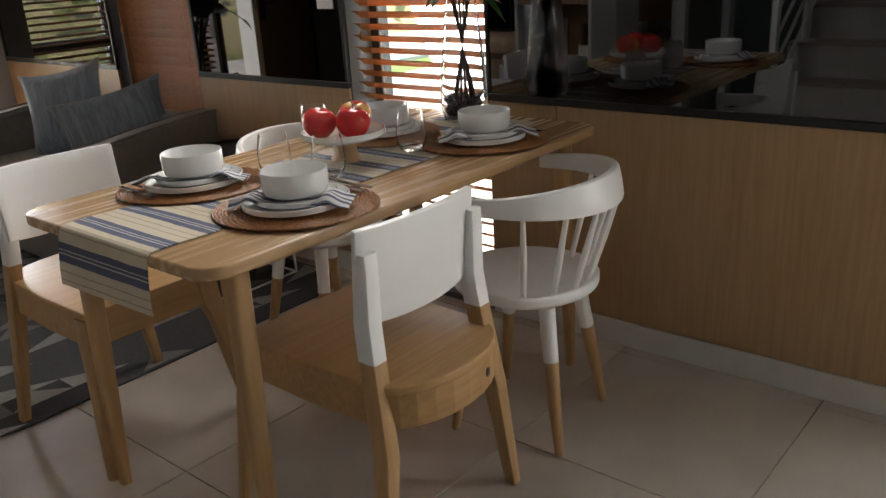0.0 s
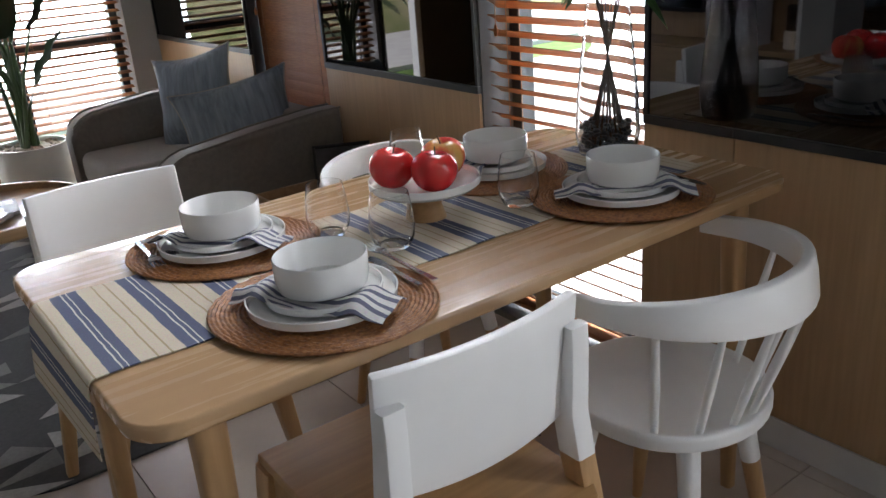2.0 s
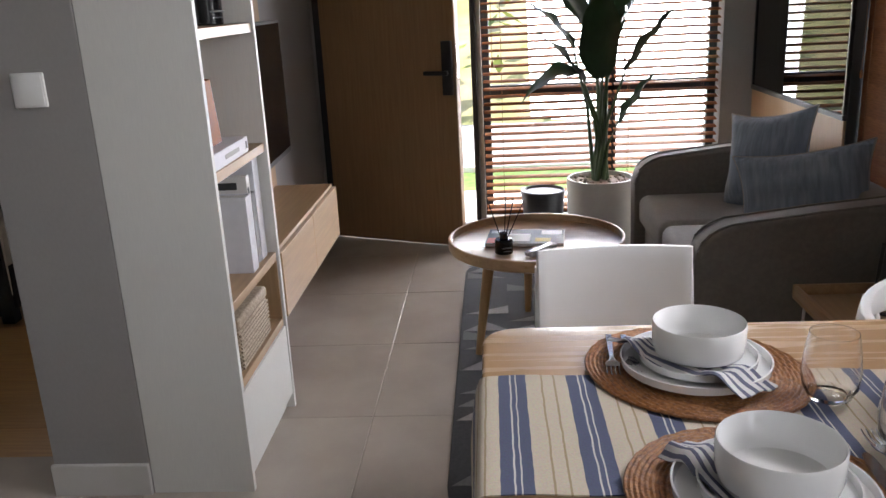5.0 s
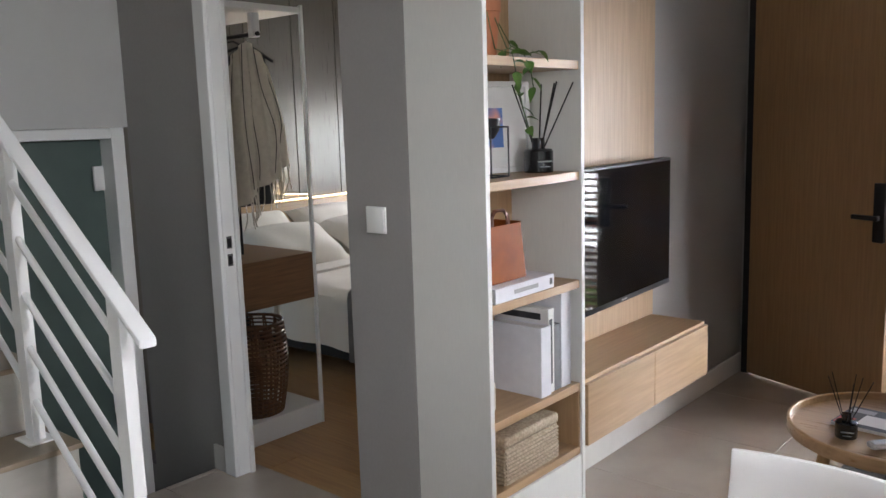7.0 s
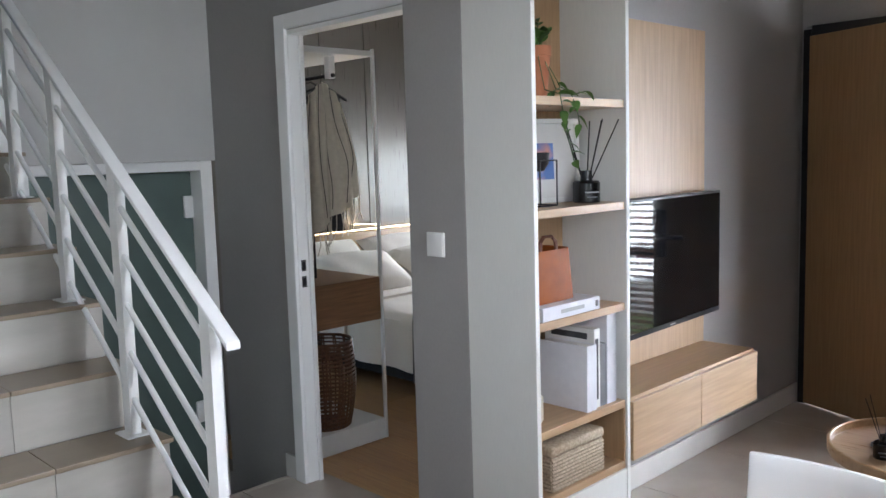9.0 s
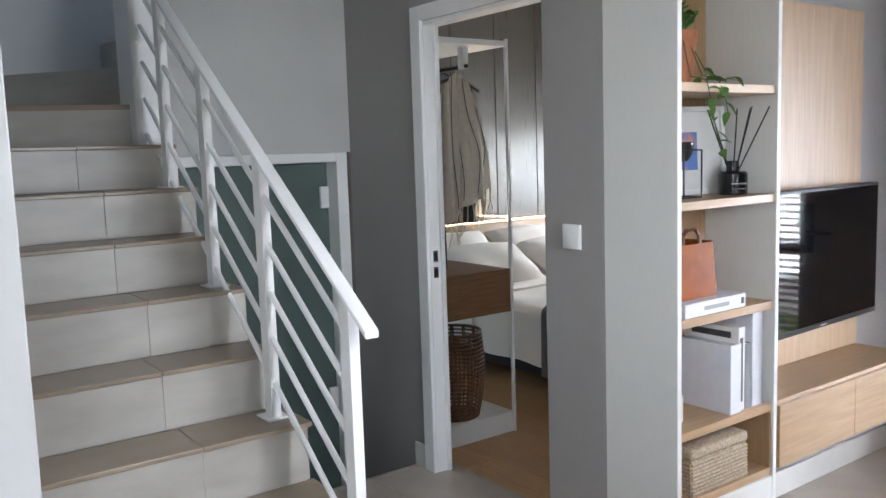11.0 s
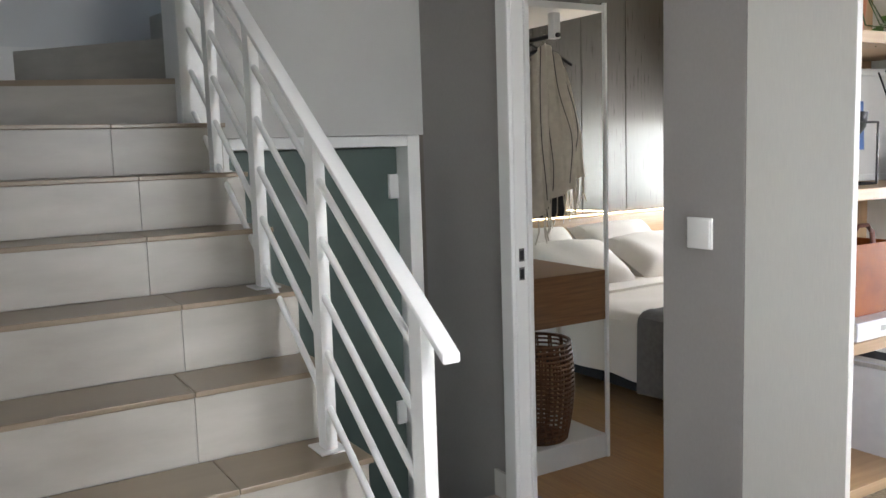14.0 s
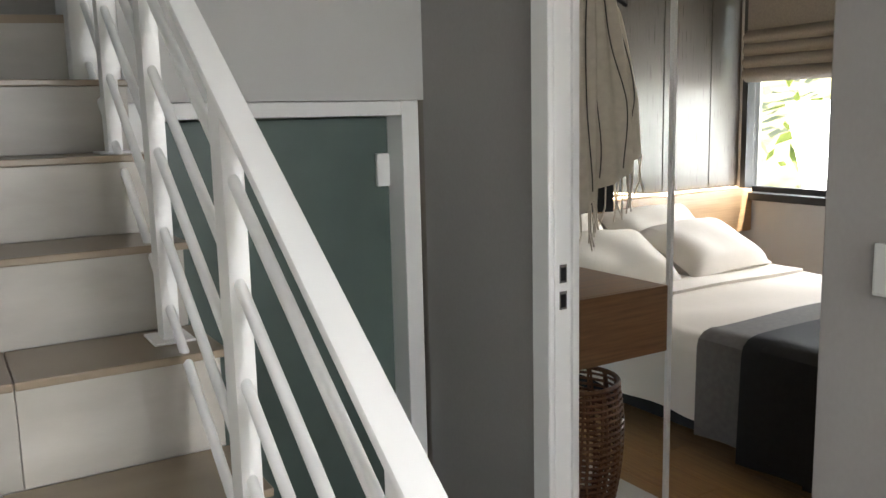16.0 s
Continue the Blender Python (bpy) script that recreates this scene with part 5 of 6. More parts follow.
cb = solid("floor_cable", tube([(2.1 - 0.05 * k + 0.03 * math.sin(k), -0.62 + 0.05 * math.sin(k * 1.7) - 0.03 * k, 0.0045) for k in range(9)], 0.003, 6), black_metal, "thin black cable lying on the floor tiles", "cable")

# ---- bookcase at the column ----
bk = thing("bookcase", "tall off-white open bookcase with oak shelves and back", "bookcase")
D0, BY = -0.295, 0.54
part("side_panel", B(D0, 0, 0.0, 0.02, 0, 2.66, bev=0.0015), cabinet_white, bk, smooth=False)
part("side_panel", B(D0, 0, BY - 0.02, BY, 0, 2.66, bev=0.0015), cabinet_white, bk, smooth=False)
part("back_panel", B(D0, D0 + 0.01, 0.0205, BY - 0.0205, 0.05, 2.66), oak_z, bk, smooth=False)
SH = (1.65, 1.29, 0.924, 0.563, 0.333)
for z in SH:
    part("shelf_board", B(D0 + 0.0105, -0.008, 0.0205, BY - 0.0205, z - 0.028, z, bev=0.0015), oak_y, bk, smooth=False)
for y0, y1 in ((0.0206, 0.032), (BY - 0.032, BY - 0.0206)):
    part("niche_lining", B(D0 + 0.011, -0.008, y0, y1, 0.3335, 0.5345), oak_z, bk, smooth=False)
part("cupboard_door", B(-0.02, -0.002, 0.0215, BY - 0.0215, 0.055, 0.303, bev=0.002), cabinet_white, bk, "white flush cupboard door", smooth=False)
part("top_board", B(D0 + 0.0105, -0.002, 0.0205, BY - 0.0205, 2.05, 2.07), cabinet_white, bk, smooth=False)
part("plinth", B(D0, -0.03, 0.0205, BY - 0.0205, 0, 0.05), cabinet_white, bk, smooth=False)

leather = mat("tan_leather", (0.30, 0.078, 0.014), (0.23, 0.056, 0.010), 14, 0.55, specular_ior_level=0.15, bump=0.12, bump_scale=200)
leather_in = mat("dark_leather", (0.12, 0.035, 0.015), (0.09, 0.025, 0.012), 14, 0.6)
terracotta = mat("terracotta", (0.50, 0.19, 0.09), (0.42, 0.15, 0.07), 14, 0.7)
vine_leaf = mat("vine_leaf", (0.07, 0.17, 0.03), (0.12, 0.22, 0.05), 12, 0.4, random_value=0.25)
blue_art = mat("abstract_blue_art", (0.12, 0.22, 0.52), (0.70, 0.36, 0.30), 9, 0.6, contrast=(0.42, 0.52), detail=2)
woven_box = mat("woven_seagrass", (0.46, 0.37, 0.26), (0.28, 0.21, 0.14), 110, 0.75, bump=0.8, bump_scale=170, contrast=(0.35, 0.65))
wax = mat("candle_wax", (0.70, 0.66, 0.58), (0.66, 0.62, 0.54), 10, 0.5)
smoke_glass = glass("smoked_glass", (0.55, 0.55, 0.56))
book_grey = mat("grey_book_cloth", (0.20, 0.20, 0.21), (0.17, 0.17, 0.18), 40, 0.7)
book_white = mat("white_book_cloth", (0.70, 0.70, 0.74), (0.66, 0.66, 0.70), 30, 0.55)

# trailing plant on the top shelf
TPX, TPY, TPZ = -0.2, 0.27, SH[0] + 0.0005
tp = thing("trailing_plant", "trailing green plant in a terracotta pot on a shelf", "plant", m=pose(TPX, TPY, TPZ))
part("pot", lathe([(0, 0), (0.036, 0), (0.05, 0.15), (0.054, 0.152), (0.054, 0.185), (0.048, 0.185), (0.046, 0.17), (0, 0.17)], 28), terracotta, tp)
rnd = random.Random(21)
trails = ([(-0.19, 0.28, 1.830), (-0.12, 0.30, 1.695), (-0.05, 0.29, 1.665), (0.0, 0.28, 1.670)],
          [(-0.18, 0.27, 1.830), (-0.1, 0.25, 1.685), (-0.02, 0.225, 1.662), (0.006, 0.222, 1.620), (0.008, 0.235, 1.560)],
          [(-0.18, 0.25, 1.830), (-0.1, 0.19, 1.680), (-0.01, 0.155, 1.658), (0.008, 0.15, 1.590), (0.008, 0.175, 1.510), (0.006, 0.205, 1.440)])
trails = [[Vector(p) - Vector((TPX, TPY, TPZ)) for p in tr_] for tr_ in trails]
for k in range(9):
    a = k * 1.05
    trails.append([Vector((0, 0, 0.17)), Vector((0.03 * math.cos(a), 0.03 * math.sin(a), 0.21)), Vector((0.06 * math.cos(a), 0.06 * math.sin(a), 0.225 + 0.02 * (k % 3)))])
for k, pts in enumerate(trails):
    long_ = k < 3
    vn = part("vine", tube(pts, 0.0018, 5), palm_stalk, tp)
    bm = bmesh.new()
    n = (6, 7, 9)[k] if long_ else 4
    for i in range(n):
        t = min((0.3 if long_ else 0.5) + (0.7 if long_ else 0.5) * i / (n - 1), 0.999) * (len(pts) - 1)
        q = pts[int(t)].lerp(pts[int(t) + 1], t - int(t))
        d = Vector((rnd.uniform(0.1, 0.8), rnd.uniform(-1, 1), rnd.uniform(-0.9, 0.3))) if long_ else Vector((math.cos(k * 1.05) + 0.25, math.sin(k * 1.05), rnd.uniform(-0.8, 0.7)))
        leaf_on(bm, q, d, rnd.uniform(0.03, 0.05) if long_ else rnd.uniform(0.045, 0.06), rnd.uniform(0.010, 0.016) if long_ else 0.02, rnd.uniform(-0.6, 0.6), 0.4)
    part("leaves", bm, vine_leaf, vn)

# framed print, wire stand, diffuser
z = SH[1] + 0.0005
fp = thing("framed_print", "white framed abstract blue print leaning in the bookcase", "picture", m=pose(-0.236, 0.325, z, -3, 0, 75.6))
for a in ((-0.18, 0.18, 0, 0.018), (-0.18, 0.18, 0.284, 0.302), (-0.18, -0.163, 0.018, 0.284), (0.163, 0.18, 0.018, 0.284)):
    part("frame_edge", B(a[0], a[1], -0.016, 0, a[2], a[3], bev=0.002), white_paint, fp, smooth=False)
part("mount", B(-0.163, 0.163, -0.006, 0, 0.018, 0.284), paper, fp, smooth=False)
part("print", B(-0.065, 0.065, -0.0068, -0.0061, 0.085, 0.215), blue_art, fp, smooth=False)
ws = thing("wire_stand", "black wire cube stand holding a small black bowl", "ornament", m=pose(-0.13, 0.185, z))
for sx in (-0.045, 0.045):
    for sy in (-0.045, 0.045):
        part("wire", tube([(sx, sy, 0.003), (sx, sy, 0.155)], 0.0028, 6), black_metal, ws)
for zz in (0.0035, 0.155):
    for s in (-0.045, 0.045):
        part("wire", tube([(s, -0.045, zz), (s, 0.045, zz)], 0.0028, 6), black_metal, ws)
        part("wire", tube([(-0.045, s, zz), (0.045, s, zz)], 0.0028, 6), black_metal, ws)
part("bowl", lathe([(0, 0.118), (0.02, 0.12), (0.036, 0.145), (0.041, 0.182), (0.038, 0.182), (0.033, 0.148), (0, 0.125)], 24), black_metal, ws)
diffuser(pose(-0.115, 0.44, z, 0, 0, 60), 1.35, "large black reed diffuser on an oak shelf")

# leather basket and white book
z = SH[2] + 0.0005
wb = thing("white_book", "white paperback lying flat with a printed spine", "book", m=pose(-0.135, 0.21, z))
part("pages", B(-0.09, 0.116, -0.15, 0.155, 0.003, 0.042), paper, wb, smooth=False)
part("cover", B(-0.1, 0.12, -0.155, 0.16, 0, 0.003), book_white, wb, smooth=False)
part("cover", B(-0.1, 0.12, -0.155, 0.16, 0.042, 0.045), book_white, wb, smooth=False)
part("spine", B(0.117, 0.121, -0.155, 0.16, 0.0031, 0.0419), book_white, wb, smooth=False)
part("spine_print", B(0.1212, 0.1216, -0.06, 0.07, 0.016, 0.029), label_grey, wb, "plain grey bar", smooth=False)
part("spine_print", B(0.1212, 0.1216, 0.135, 0.15, 0.012, 0.033), print_dark, wb, smooth=False)
lb = thing("leather_basket", "tan leather basket with a cut-out handle on a book", "basket", m=pose(-0.135, 0.165, z + 0.0455))
bm = bmesh.new()
rows = []
for zz, k, hump in ((0, 1.0, 0), (0.10, 0.93, 0), (0.165, 0.88, 0)):
    rows.append([bm.verts.new((px * k, py * k, zz + (0.012 * (abs(py) / 0.12) if zz > 0.15 else 0))) for px, py in rounded(-0.075, 0.075, -0.13, 0.13, 0.02, 4)])
for a, c in zip(rows, rows[1:]):
    ring_faces(bm, a, c)
bm.faces.new(rows[0][::-1])
bmesh.ops.recalc_face_normals(bm, faces=bm.faces)
bmesh.ops.solidify(bm, geom=bm.faces[:], thickness=0.004)
part("shell", bm, leather, lb)
for s in (-1, 1):
    part("handle", tube([(s * 0.06, -0.045, 0.16), (s * 0.058, -0.04, 0.205), (s * 0.056, -0.02, 0.222), (s * 0.056, 0.02, 0.222), (s * 0.058, 0.04, 0.205), (s * 0.06, 0.045, 0.16)], 0.009, 8, flat=0.6), leather_in, lb)

# books, jar
z = SH[3] + 0.0005


def book(y0, y1, depth, h, cover, label, x1=-0.035, bars=()):
    b = thing("book", label, "book", "books in the bookcase", pose(x1, (y0 + y1) / 2, z))
    w = (y1 - y0) / 2
    part("cover", B(-depth, 0, -w, -w + 0.0035, 0, h, bev=0.001), cover, b, smooth=False)
    part("cover", B(-depth, 0, w - 0.0035, w, 0, h, bev=0.001), cover, b, smooth=False)
    part("spine", B(-0.004, 0, -w + 0.0036, w - 0.0036, 0, h), cover, b, smooth=False)
    part("pages", B(-depth + 0.006, -0.0045, -w + 0.0037, w - 0.0037, 0.004, h - 0.004), paper, b, smooth=False)
    for (u0, u1, v0, v1, face, mt) in bars:
        if face == "spine":
            part("printed_bar", B(0.0002, 0.0007, u0, u1, v0, v1), mt, b, "plain print bar", smooth=False)
        else:
            part("printed_bar", B(u0, u1, -w - 0.0007, -w - 0.0002, v0, v1), mt, b, "plain print bar", smooth=False)
    return b


book(0.30, 0.358, 0.21, 0.235, book_white, "thick white book standing before a taller one", -0.02)
book(0.3585, 0.393, 0.22, 0.285, paper, "white fashion book with black lettering bars", -0.03, ((-0.012, 0.006, 0.03, 0.25, "spine", print_dark), (-0.19, -0.03, 0.246, 0.268, "side", print_dark)))
book(0.3935, 0.433, 0.2, 0.225, book_grey, "dark grey cloth book standing upright", -0.03)
book(0.4335, 0.492, 0.25, 0.325, book_white, "tall white slipcase book standing upright", -0.028)
jr = thing("candle_jar", "ribbed candle jar with a smoked glass cover", "candle", m=pose(-0.12, 0.10, z))
part("base", lathe([(0, 0), (0.046, 0), (0.048, 0.004), (0.048, 0.085), (0.044, 0.09), (0, 0.09)], 36), wax, jr)
for k in range(24):
    a = k * math.tau / 24
    part("rib", tube([(0.0485 * math.cos(a), 0.0485 * math.sin(a), 0.004), (0.0485 * math.cos(a), 0.0485 * math.sin(a), 0.084)], 0.0025, 5), wax, jr)
part("glass_cover", lathe([(0.04, 0.0905), (0.042, 0.094), (0.042, 0.21), (0.040, 0.212), (0.0385, 0.21), (0.0385, 0.095)], 32), smoke_glass, jr)

# woven box with lid
z = SH[4] + 0.0005
wx = thing("woven_box", "pale woven seagrass box with a lid in the niche", "box", m=pose(-0.135, 0.245, z))
part("body", B(-0.115, 0.115, -0.15, 0.15, 0, 0.12, bev=0.006), woven_box, wx)
part("lid", B(-0.119, 0.119, -0.154, 0.154, 0.1205, 0.158, bev=0.012, seg=3), woven_box, wx)
for k in range(9):
    zz = 0.008 + k * 0.0125
    part("weave_strand", tube([(0.1165, -0.148, zz), (0.1165, 0.148, zz)], 0.0042, 5), woven_box, wx)
    part("weave_strand", tube([(-0.113, -0.1515, zz), (0.113, -0.1515, zz)], 0.0042, 5), woven_box, wx)

# ---- television wall ----
tvp = solid("wall_panel", B(XC + 0.0005, XC + 0.022, 0.56, 1.59, 0.56, 2.005, bev=0.002), oak_z, "oak veneer panel behind the television", "wall panel", smooth=False)
bench = thing("tv_bench", "floating oak television bench with two drawers", "tv bench")
part("carcass", B(XC + 0.0005, -0.018, 0.56, 1.585, 0.32, 0.558, bev=0.0015), oak_y, bench, smooth=False)
part("drawer_front", B(-0.0178, 0.0, 0.56, 1.071, 0.32, 0.545, bev=0.002), oak_y, bench, smooth=False)
part("drawer_front", B(-0.0178, 0.0, 1.074, 1.585, 0.32, 0.545, bev=0.002), oak_y, bench, smooth=False)
screen_mat = mat("black_screen", (0.006, 0.006, 0.007), (0.005, 0.005, 0.006), 10, 0.05, rough_var=0.01, specular_ior_level=0.2)
tv = thing("television", "black flat television on a wall bracket", "television", m=pose(-0.20, 1.59, 0.715, 0, 0, 2.6) @ Matrix.Diagonal((1, 0.95, 0.97, 1)))
part("housing", B(-0.03, 0.012, -0.97, 0, 0, 0.58, bev=0.004), black_metal, tv)
part("screen", B(0.0122, 0.0135, -0.958, -0.012, 0.024, 0.568), screen_mat, tv, smooth=False)
part("logo_bar", B(0.0122, 0.0132, -0.51, -0.46, 0.008, 0.014), label_grey, tv, smooth=False)
part("bracket", B(-0.09, -0.0305, -0.6, -0.4, 0.2, 0.4), black_metal, tv, smooth=False)

# ---- bedroom ----
pillow_mat = mat("pillow_cotton", (0.72, 0.66, 0.58), (0.68, 0.62, 0.54), 5, 0.85, bump=0.3, bump_scale=14)
duvet_mat = mat("duvet_cotton", (0.70, 0.63, 0.54), (0.66, 0.59, 0.50), 4, 0.85, bump=0.35, bump_scale=12)
throw_grey = mat("grey_throw", (0.17, 0.155, 0.14), (0.14, 0.128, 0.115), 40, 0.9, bump=0.3, bump_scale=160)
throw_black = mat("black_throw", (0.025, 0.025, 0.026), (0.018, 0.018, 0.019), 40, 0.9, bump=0.3, bump_scale=160)
panel_mat = mat("bedhead_panel", (0.095, 0.088, 0.08), (0.082, 0.076, 0.07), 6, 0.3, stretch=GRAIN_Z, ior=1.65)
blind_cloth = mat("roman_blind_cloth", (0.20, 0.18, 0.165), (0.165, 0.15, 0.138), 90, 0.9, bump=0.3, bump_scale=220)
shawl_mat = mat("cream_shawl", (0.66, 0.60, 0.50), (0.60, 0.54, 0.45), 40, 0.9, bump=0.3, bump_scale=120)
stripe_dark = mat("shawl_stripe", (0.06, 0.055, 0.05), (0.05, 0.045, 0.04), 40, 0.9)
trouser_mat = mat("dark_trousers", (0.035, 0.035, 0.038), (0.028, 0.028, 0.03), 40, 0.9)
basket_weave = mat("brown_wicker", (0.17, 0.075, 0.03), (0.10, 0.04, 0.016), 60, 0.55, bump=0.4, bump_scale=160)

for k in range(8):
    y0 = 0.22 + 0.462 * k - 0.05
    y0 = max(y0, 0.215)
    y1 = min(0.22 + 0.462 * (k + 1) - 0.05, 3.715)
    solid("bedhead_wall_panel", B(-3.848, -3.832, y0 + 0.004, y1 - 0.004, 0.96, ZB - 0.005, bev=0.002), panel_mat, "tall taupe wall panel above the bedhead", "wall panel", "panels above the bed", smooth=False)
hb = thing("bedhead", "pale upholstered bedhead ledge with hidden light strip", "bedhead")
part("ledge", B(-3.848, -3.70, 0.9, 3.715, 0.62, 0.935, bev=0.006), oak_y, hb)
m, t, b = nodes_of("warm_led", 0.5)
b.inputs["Emission Color"].default_value, b.inputs["Emission Strength"].default_value = (1, 0.72, 0.42, 1), 5.0
part("led_strip", B(-3.828, -3.815, 0.95, 3.7, 0.937, 0.942), m, hb, "warm glowing light strip", smooth=False)

BX0, BX1, BY0, BY1 = -3.69, -1.50, 1.34, 2.95
bed = thing("bed", "made double bed with cream duvet and dark throws", "bed")
part("bed_base", B(BX0, BX1, BY0 + 0.03, BY1, 0.10, 0.30, bev=0.01), throw_black, bed)
part("mattress", B(BX0, BX1, BY0 + 0.01, BY1, 0.302, 0.515, bev=0.04, seg=4), pillow_mat, bed)
for x in (BX0 + 0.1, BX1 - 0.1):
    for y in (BY0 + 0.12, BY1 - 0.1):
        part("foot", B(x - 0.03, x + 0.03, y - 0.03, y + 0.03, 0.001, 0.0995), throw_black, bed)


def drape(x0, x1, top, drop, extra=0.0, seed=0):
    """Bedding from x0 to x1 that lies over the bed and hangs down its near side."""
    w = BY1 - BY0

    def f(u, v):
        x = x0 + (x1 - x0) * u
        s = v * (w + drop)
        wob = 0.012 * math.sin(9 * x + seed) * math.sin(4 * v * 3)
        if s < drop - 0.06:
            return (x, BY0 - 0.03 - extra + 0.018 * math.sin(13 * x + seed) * (1 - s / drop), top - drop + s + 0.012)
        if s < drop + 0.06:
            a = (s - drop + 0.06) / 0.12 * math.pi / 2
            return (x, BY0 - 0.03 - extra + 0.09 * (1 - math.cos(a)), top - 0.06 + 0.012 + 0.06 * math.sin(a))
        return (x, BY0 + (s - drop) - extra, top + 0.012 + wob * 0.6 + 0.01 * math.sin(7 * x) * math.sin(5 * s))
    return sheet(f, 48, 48, 0.02)


part("duvet", drape(-3.0, BX1 + 0.02, 0.535, 0.36), duvet_mat, bed, "cream cotton duvet")
part("duvet_fold", drape(-3.02, -2.72, 0.553, 0.30, 0.012, 2), pillow_mat, bed, "turned-back duvet edge")
part("grey_throw", drape(-2.04, -1.66, 0.58, 0.46, 0.024, 1), throw_grey, bed, "grey wool throw")
part("black_throw", drape(-1.80, -1.47, 0.604, 0.52, 0.046, 3), throw_black, bed, "black fringed throw")


def pillow(m, label, a=0.37, c=0.25):
    bm = bmesh.new()
    n = 14
    for side in (1, -1):
        g = []
        for i in range(n + 1):
            row = []
            for j in range(n + 1):
                x, y = 2 * i / n - 1, 2 * j / n - 1
                h = 0.115 * ((1 - x ** 4) * (1 - y ** 4)) ** 0.55 * (1 + 0.08 * math.sin(6 * x + 2 * y))
                row.append(bm.verts.new((x * a * (1 - 0.05 * (1 - y * y)), y * c * (1 - 0.07 * (1 - x * x)), side * h)))
            g.append(row)
        for i in range(n):
            for j in range(n):
                bm.faces.new((g[i][j], g[i + 1][j], g[i + 1][j + 1], g[i][j + 1]) if side > 0 else (g[i][j + 1], g[i + 1][j + 1], g[i + 1][j], g[i][j]))
    bmesh.ops.remove_doubles(bm, verts=bm.verts, dist=0.0006)
    o = solid("bed_pillow", bm, pillow_mat, label, "pillow", "pillows on the bed")
    o.matrix_basis = m


pillow(pose(-3.42, 1.72, 0.72, 40, 0, 90), "plump cream pillow leaning on the bedhead")
pillow(pose(-3.42, 2.5, 0.72, 40, 0, 90), "plump cream pillow leaning on the bedhead")
pillow(pose(-3.12, 1.78, 0.68, 26, 0, 84), "cream pillow lying in front of another")
pillow(pose(-3.12, 2.55, 0.68, 26, 0, 95), "cream pillow lying in front of another")

ns = thing("bedside_cabinet", "small open oak bedside cube next to the bed", "cabinet")
for a in ((0.0005, 0.02), (0.43, 0.45)):
    part("board", B(-3.66, -3.2, 0.86, 1.24, *a, bev=0.002), oak_x, ns, smooth=False)
for a in ((0.86, 0.88), (1.22, 1.24)):
    part("side", B(-3.66, -3.2, *a, 0.0205, 0.4295, bev=0.002), oak_x, ns, smooth=False)
part("back", B(-3.66, -3.645, 0.8805, 1.2195, 0.0205, 0.4295), oak_x, ns, smooth=False)
walnut_y = mat("walnut_crosswise", (0.26, 0.135, 0.06), (0.18, 0.09, 0.04), 6, 0.45, stretch=GRAIN_Y, bump=0.06, bump_scale=12)

# clothes nook with glass screen
GX, GY = -1.70, 0.76
nk = thing("clothes_nook", "open clothes nook with white plinth and glass screen", "wardrobe")
part("plinth", B(-2.355, GX, 0.225, GY - 0.006, 0.0005, 0.115, bev=0.003), white_paint, nk, smooth=False)
part("top_board", B(-2.355, GX, 0.225, GY - 0.006, 2.09, 2.12, bev=0.002), white_paint, nk, smooth=False)
g = part("glass_screen", B(-2.355, GX - 0.012, GY - 0.004, GY + 0.004, 0.0005, 2.13), pane_glass, nk, "clear glass screen", smooth=False)
g.visible_shadow = False
part("drawer_box", B(-2.355, GX - 0.02, 0.225, GY - 0.007, 0.675, 0.91, bev=0.002), walnut_y, nk, "walnut drawer box", smooth=False)
part("drawer_front", B(GX - 0.0198, GX - 0.002, 0.225, GY - 0.007, 0.675, 0.91, bev=0.002), walnut_y, nk, "walnut drawer front", smooth=False)
part("edge_profile", B(GX - 0.012, GX + 0.006, GY - 0.008, GY + 0.008, 0.0005, 2.13, bev=0.002), white_paint, nk, "slim pale edge profile", smooth=False)
part("rail_bracket", B(-1.82, -1.78, 0.535, 0.575, 1.975, 2.0895, bev=0.004), white_paint, nk, smooth=False)
part("hanging_rail", tube([(-2.35, 0.555, 1.99), (-1.77, 0.555, 1.99)], 0.011, 10), black_metal, nk)

sh = thing("shawl", "cream shawl with thin dark stripes and fringe on a hanger", "shawl", m=pose(-1.87, 0.51, 1.942))
part("hanger", tube([(0, -0.16, -0.07), (0, 0.02, -0.005), (0, 0.07, -0.005), (0, 0.2, -0.07)], 0.008, 8), black_metal, sh)
part("hook", tube([(0, 0.045, 0), (0, 0.045, 0.02), (0.01, 0.045, 0.04), (0, 0.045, 0.062)], 0.0025, 6), steel, sh)


def shawl_f(u, v):
    wide = 0.26 + 0.17 * min(1, v * 1.7) ** 0.8
    y = (u - 0.5) * wide
    fold = 0.030 * math.sin(u * 17 + 1.4 * v) * (0.25 + 0.75 * v) + 0.012 * math.sin(u * 41)
    return (0.05 + fold + 0.03 * v, y, 0.016 - 0.5 * abs(u - 0.55) ** 1.6 * (1 - v) - v * (0.60 + 0.26 * (1 - u)))


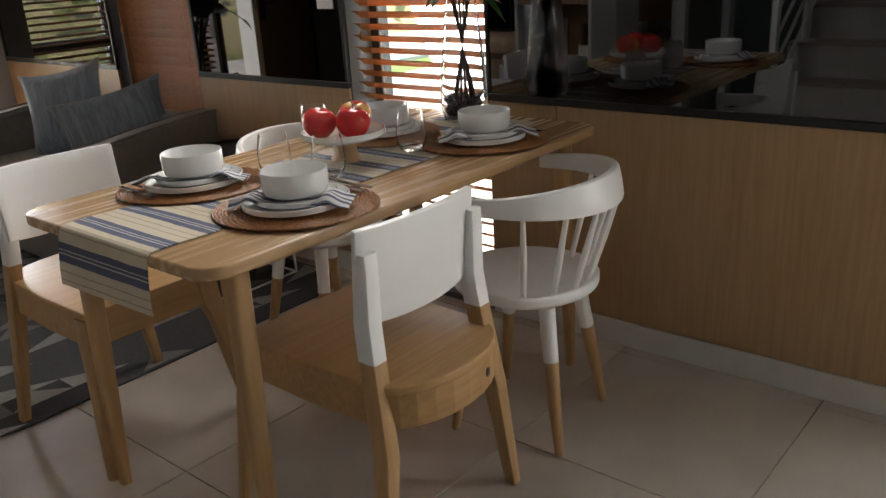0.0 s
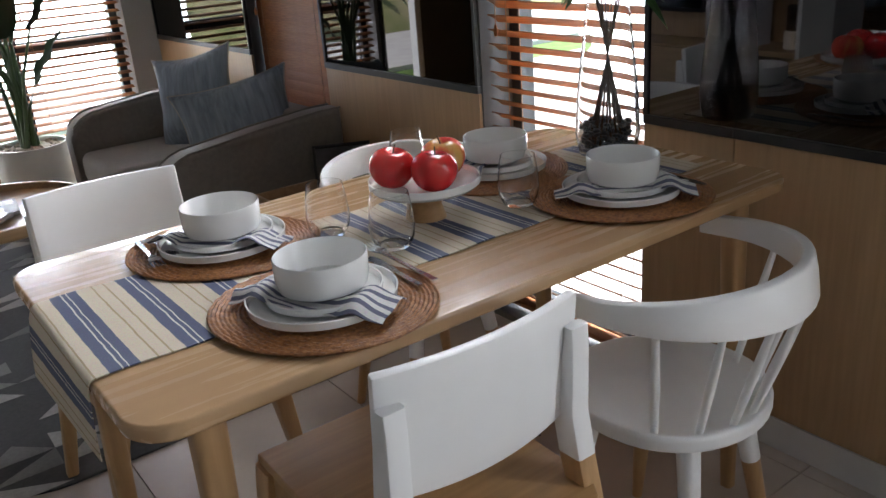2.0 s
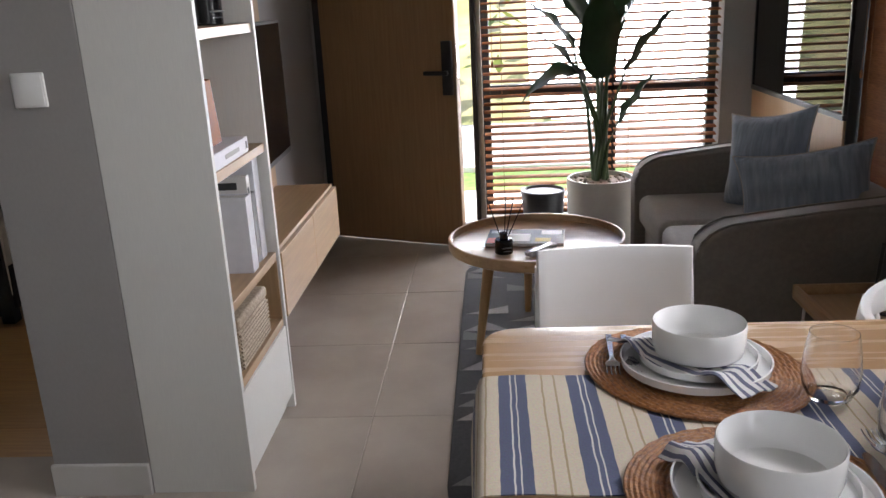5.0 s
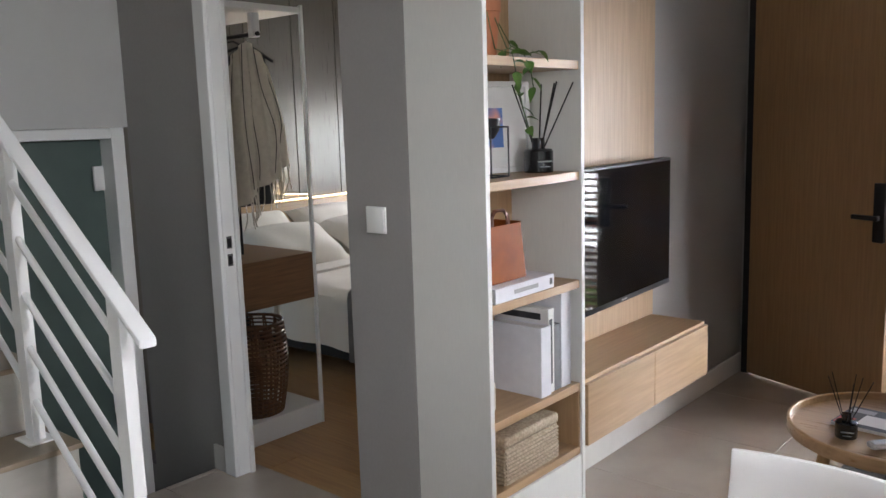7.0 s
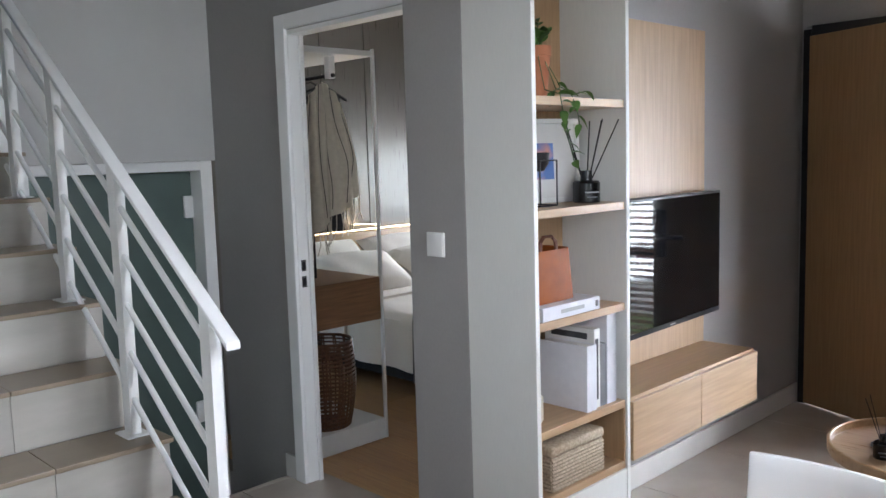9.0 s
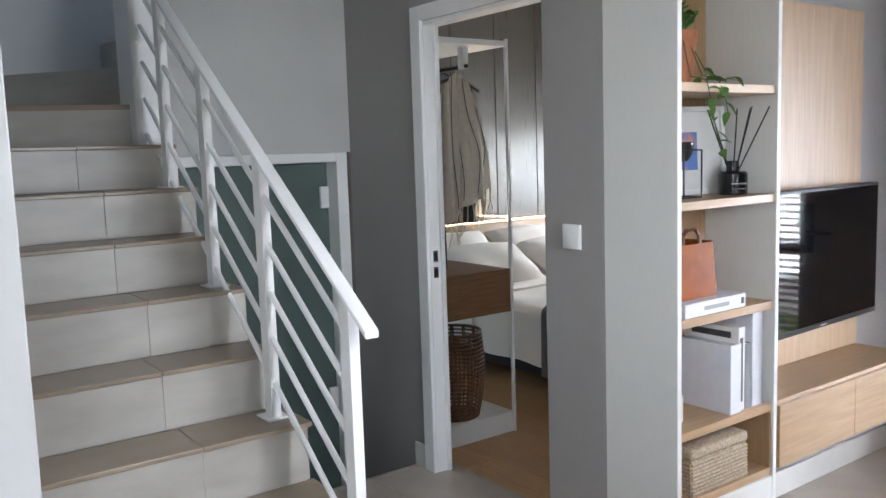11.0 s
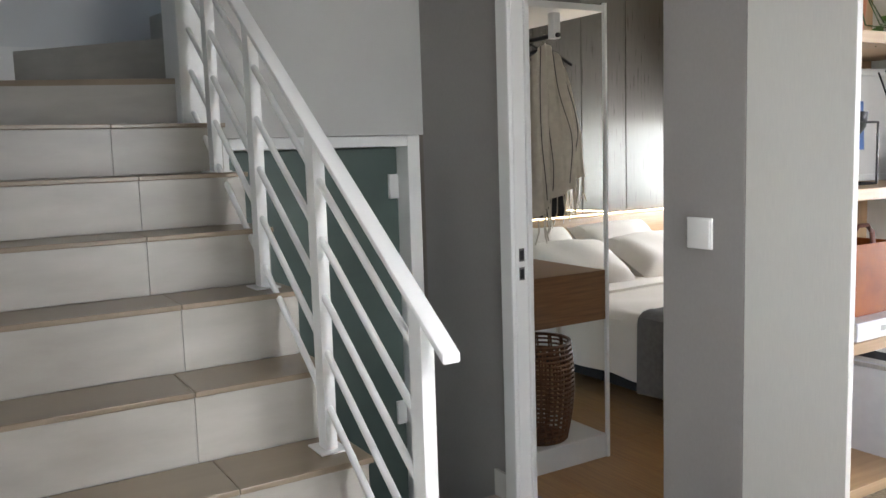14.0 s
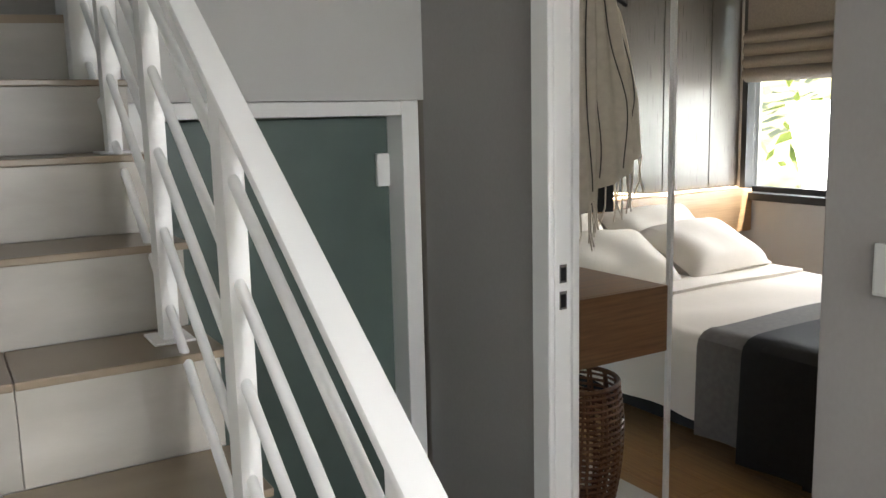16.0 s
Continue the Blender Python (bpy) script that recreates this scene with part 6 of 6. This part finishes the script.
part("cloth", sheet(shawl_f, 60, 30, 0.004), shawl_mat, sh)
for k in range(6):
    u0 = 0.08 + 0.165 * k
    part("stripe", tube([Vector(shawl_f(u0 + 0.03 * math.sin(v * 0.3 + k), v / 20)) + Vector((0.004, 0, 0)) for v in range(20)], 0.0022, 5), stripe_dark, sh)
for k in range(30):
    p = Vector(shawl_f(k / 29, 1.0))
    part("fringe", tube([p, p + Vector((0.006 * math.sin(k * 3), 0.008 * math.sin(k * 2.1), -0.07)), p + Vector((0.012 * math.sin(k * 2), 0.014 * math.sin(k * 1.3), -0.13))], 0.003, 5), shawl_mat, sh)
tr = thing("trousers", "dark trousers hanging behind the shawl", "trousers", m=pose(-1.97, 0.51, 1.942))
part("hanger", tube([(0, -0.16, -0.03), (0, 0.045, 0.03), (0, 0.18, -0.03)], 0.006, 8), black_metal, tr)
part("leg", sheet(lambda u, v: (0.03 + 0.015 * math.sin(7 * u), -0.19 + 0.19 * u, -0.05 - 0.98 * v), 10, 10, 0.02), trouser_mat, tr)
part("leg", sheet(lambda u, v: (0.03 + 0.015 * math.sin(7 * u + 1), 0.01 + 0.19 * u, -0.05 - 0.74 * v), 10, 10, 0.02), trouser_mat, tr)

# wicker basket: hoops and uprights
bs = thing("wicker_basket", "brown open-weave wicker basket on the white plinth", "basket", m=pose(-1.86, 0.47, 0.1155))
prof = lambda h: 0.115 + 0.055 * math.sin(math.pi * (0.12 + 0.62 * h)) 
H = 0.46
for k in range(22):
    h = k / 21
    r = prof(h)
    part("hoop", tube([(r * math.cos(a * math.tau / 28), r * math.sin(a * math.tau / 28), 0.006 + H * h) for a in range(29)], 0.0055 if k < 21 else 0.009, 5), basket_weave, bs)
for k in range(30):
    a = k * math.tau / 30
    part("upright", tube([(prof(h) * math.cos(a + 0.15 * (k % 2) * h), prof(h) * math.sin(a + 0.15 * (k % 2) * h), 0.006 + H * h) for h in (0, 0.25, 0.5, 0.75, 1)], 0.005, 5), basket_weave, bs)
part("bottom", lathe([(0, 0), (0.13, 0), (0.13, 0.006), (0, 0.006)], 28), basket_weave, bs)

# roman blind
rb = thing("roman_blind", "taupe fabric roman blind half lowered in soft folds", "blind")
part("panel", B(-3.74, -1.88, 3.66, 3.668, 2.06, 2.46, bev=0.002), blind_cloth, rb, smooth=False)
for k in range(4):
    zt = 2.07 - 0.085 * k
    part("fold", sheet(lambda u, v, zt=zt: (-3.74 + 1.86 * u, 3.665 - 0.05 * math.sin(math.pi * v) - 0.004 * math.sin(u * 9 + zt * 5), zt - 0.105 * v), 24, 8, 0.006), blind_cloth, rb)
part("head_rail", B(-3.74, -1.88, 3.66, 3.719, 2.43, 2.47, bev=0.003), dark_frame, rb, smooth=False)
# area lamp added above the bedhead to strengthen the light strip's glow
area_light("bedhead_strip_lamp", (-3.63, 2.22, 0.94), (-3.67, 2.22, 2.1), 0.05, 2.5, 4, (1, 0.70, 0.40))

# the bedroom stands a little nearer than its own plan: all of it is set out by one scale
ROOM = Matrix.Translation((0.035, 0, 0)) @ Matrix.Diagonal((0.975, 0.967, 0.946, 1))
BEDROOM = ("bedroom", "bedhead", "bed", "bed_pillow", "bedside_cabinet", "clothes_nook", "shawl", "trousers", "wicker_basket", "roman_blind", "wall_closet_back", "ceiling_bedroom")
for ob in scene.objects:
    kind = ob.name.split(".")[0]
    if ob.parent is None and ob.type in ("MESH", "EMPTY") and (kind in BEDROOM or "bedroom" in kind or kind == "bedhead_wall_panel") and kind != "door_bedroom_frame":
        ob.matrix_basis = ROOM @ ob.matrix_basis

# ---- floor tiles ----
tile_me = {}
for r in range(11):
    y0 = -0.172 + 0.61 * (r - 6)
    off = 0.285
    k = -4
    while off + 0.61 * k < XA:
        a, c = max(off + 0.61 * k, -1.578), min(off + 0.61 * (k + 1), XA)
        b0, b1 = max(y0, YS), min(y0 + 0.61, YN)
        if (a + c) / 2 < XC:
            b1 = min(b1, 0.215)
        k += 1
        if c - a < 0.03 or b1 - b0 < 0.03:
            continue
        key = (round(c - a, 3), round(b1 - b0, 3))
        if key not in tile_me:
            w, d = key
            tile_me[key] = mesh_of("tile", B(-w / 2 + TW / 12, w / 2 - TW / 12, -d / 2 + TW / 12, d / 2 - TW / 12, -0.008, 0, bev=0.0012, seg=1), tile_mat)
        o = part("tile", tile_me[key], None, floor)
        o.location = ((a + c) / 2, (b0 + b1) / 2, 0)

# ---- bedroom laminate boards ----
board_me = {}
for r in range(18):
    y0, y1 = 0.2165 + 0.195 * r, min(0.2165 + 0.195 * (r + 1), 3.718)
    x = -3.85 - 0.37 * (r % 3)
    while x < -0.54:
        a, c = max(x, -3.848), min(x + 1.2, -0.537)
        x += 1.2
        if c - a < 0.04 or y1 - y0 < 0.02:
            continue
        key = (round(c - a, 3), round(y1 - y0, 3))
        if key not in board_me:
            w, d = key
            board_me[key] = mesh_of("board", B(-w / 2 + 0.0006, w / 2 - 0.0006, -d / 2 + 0.0006, d / 2 - 0.0006, -0.008, 0, bev=0.001, seg=1), bed_floor)
        o = part("board", board_me[key], None, bed_base)
        o.location = ((a + c) / 2, (y0 + y1) / 2, 0)
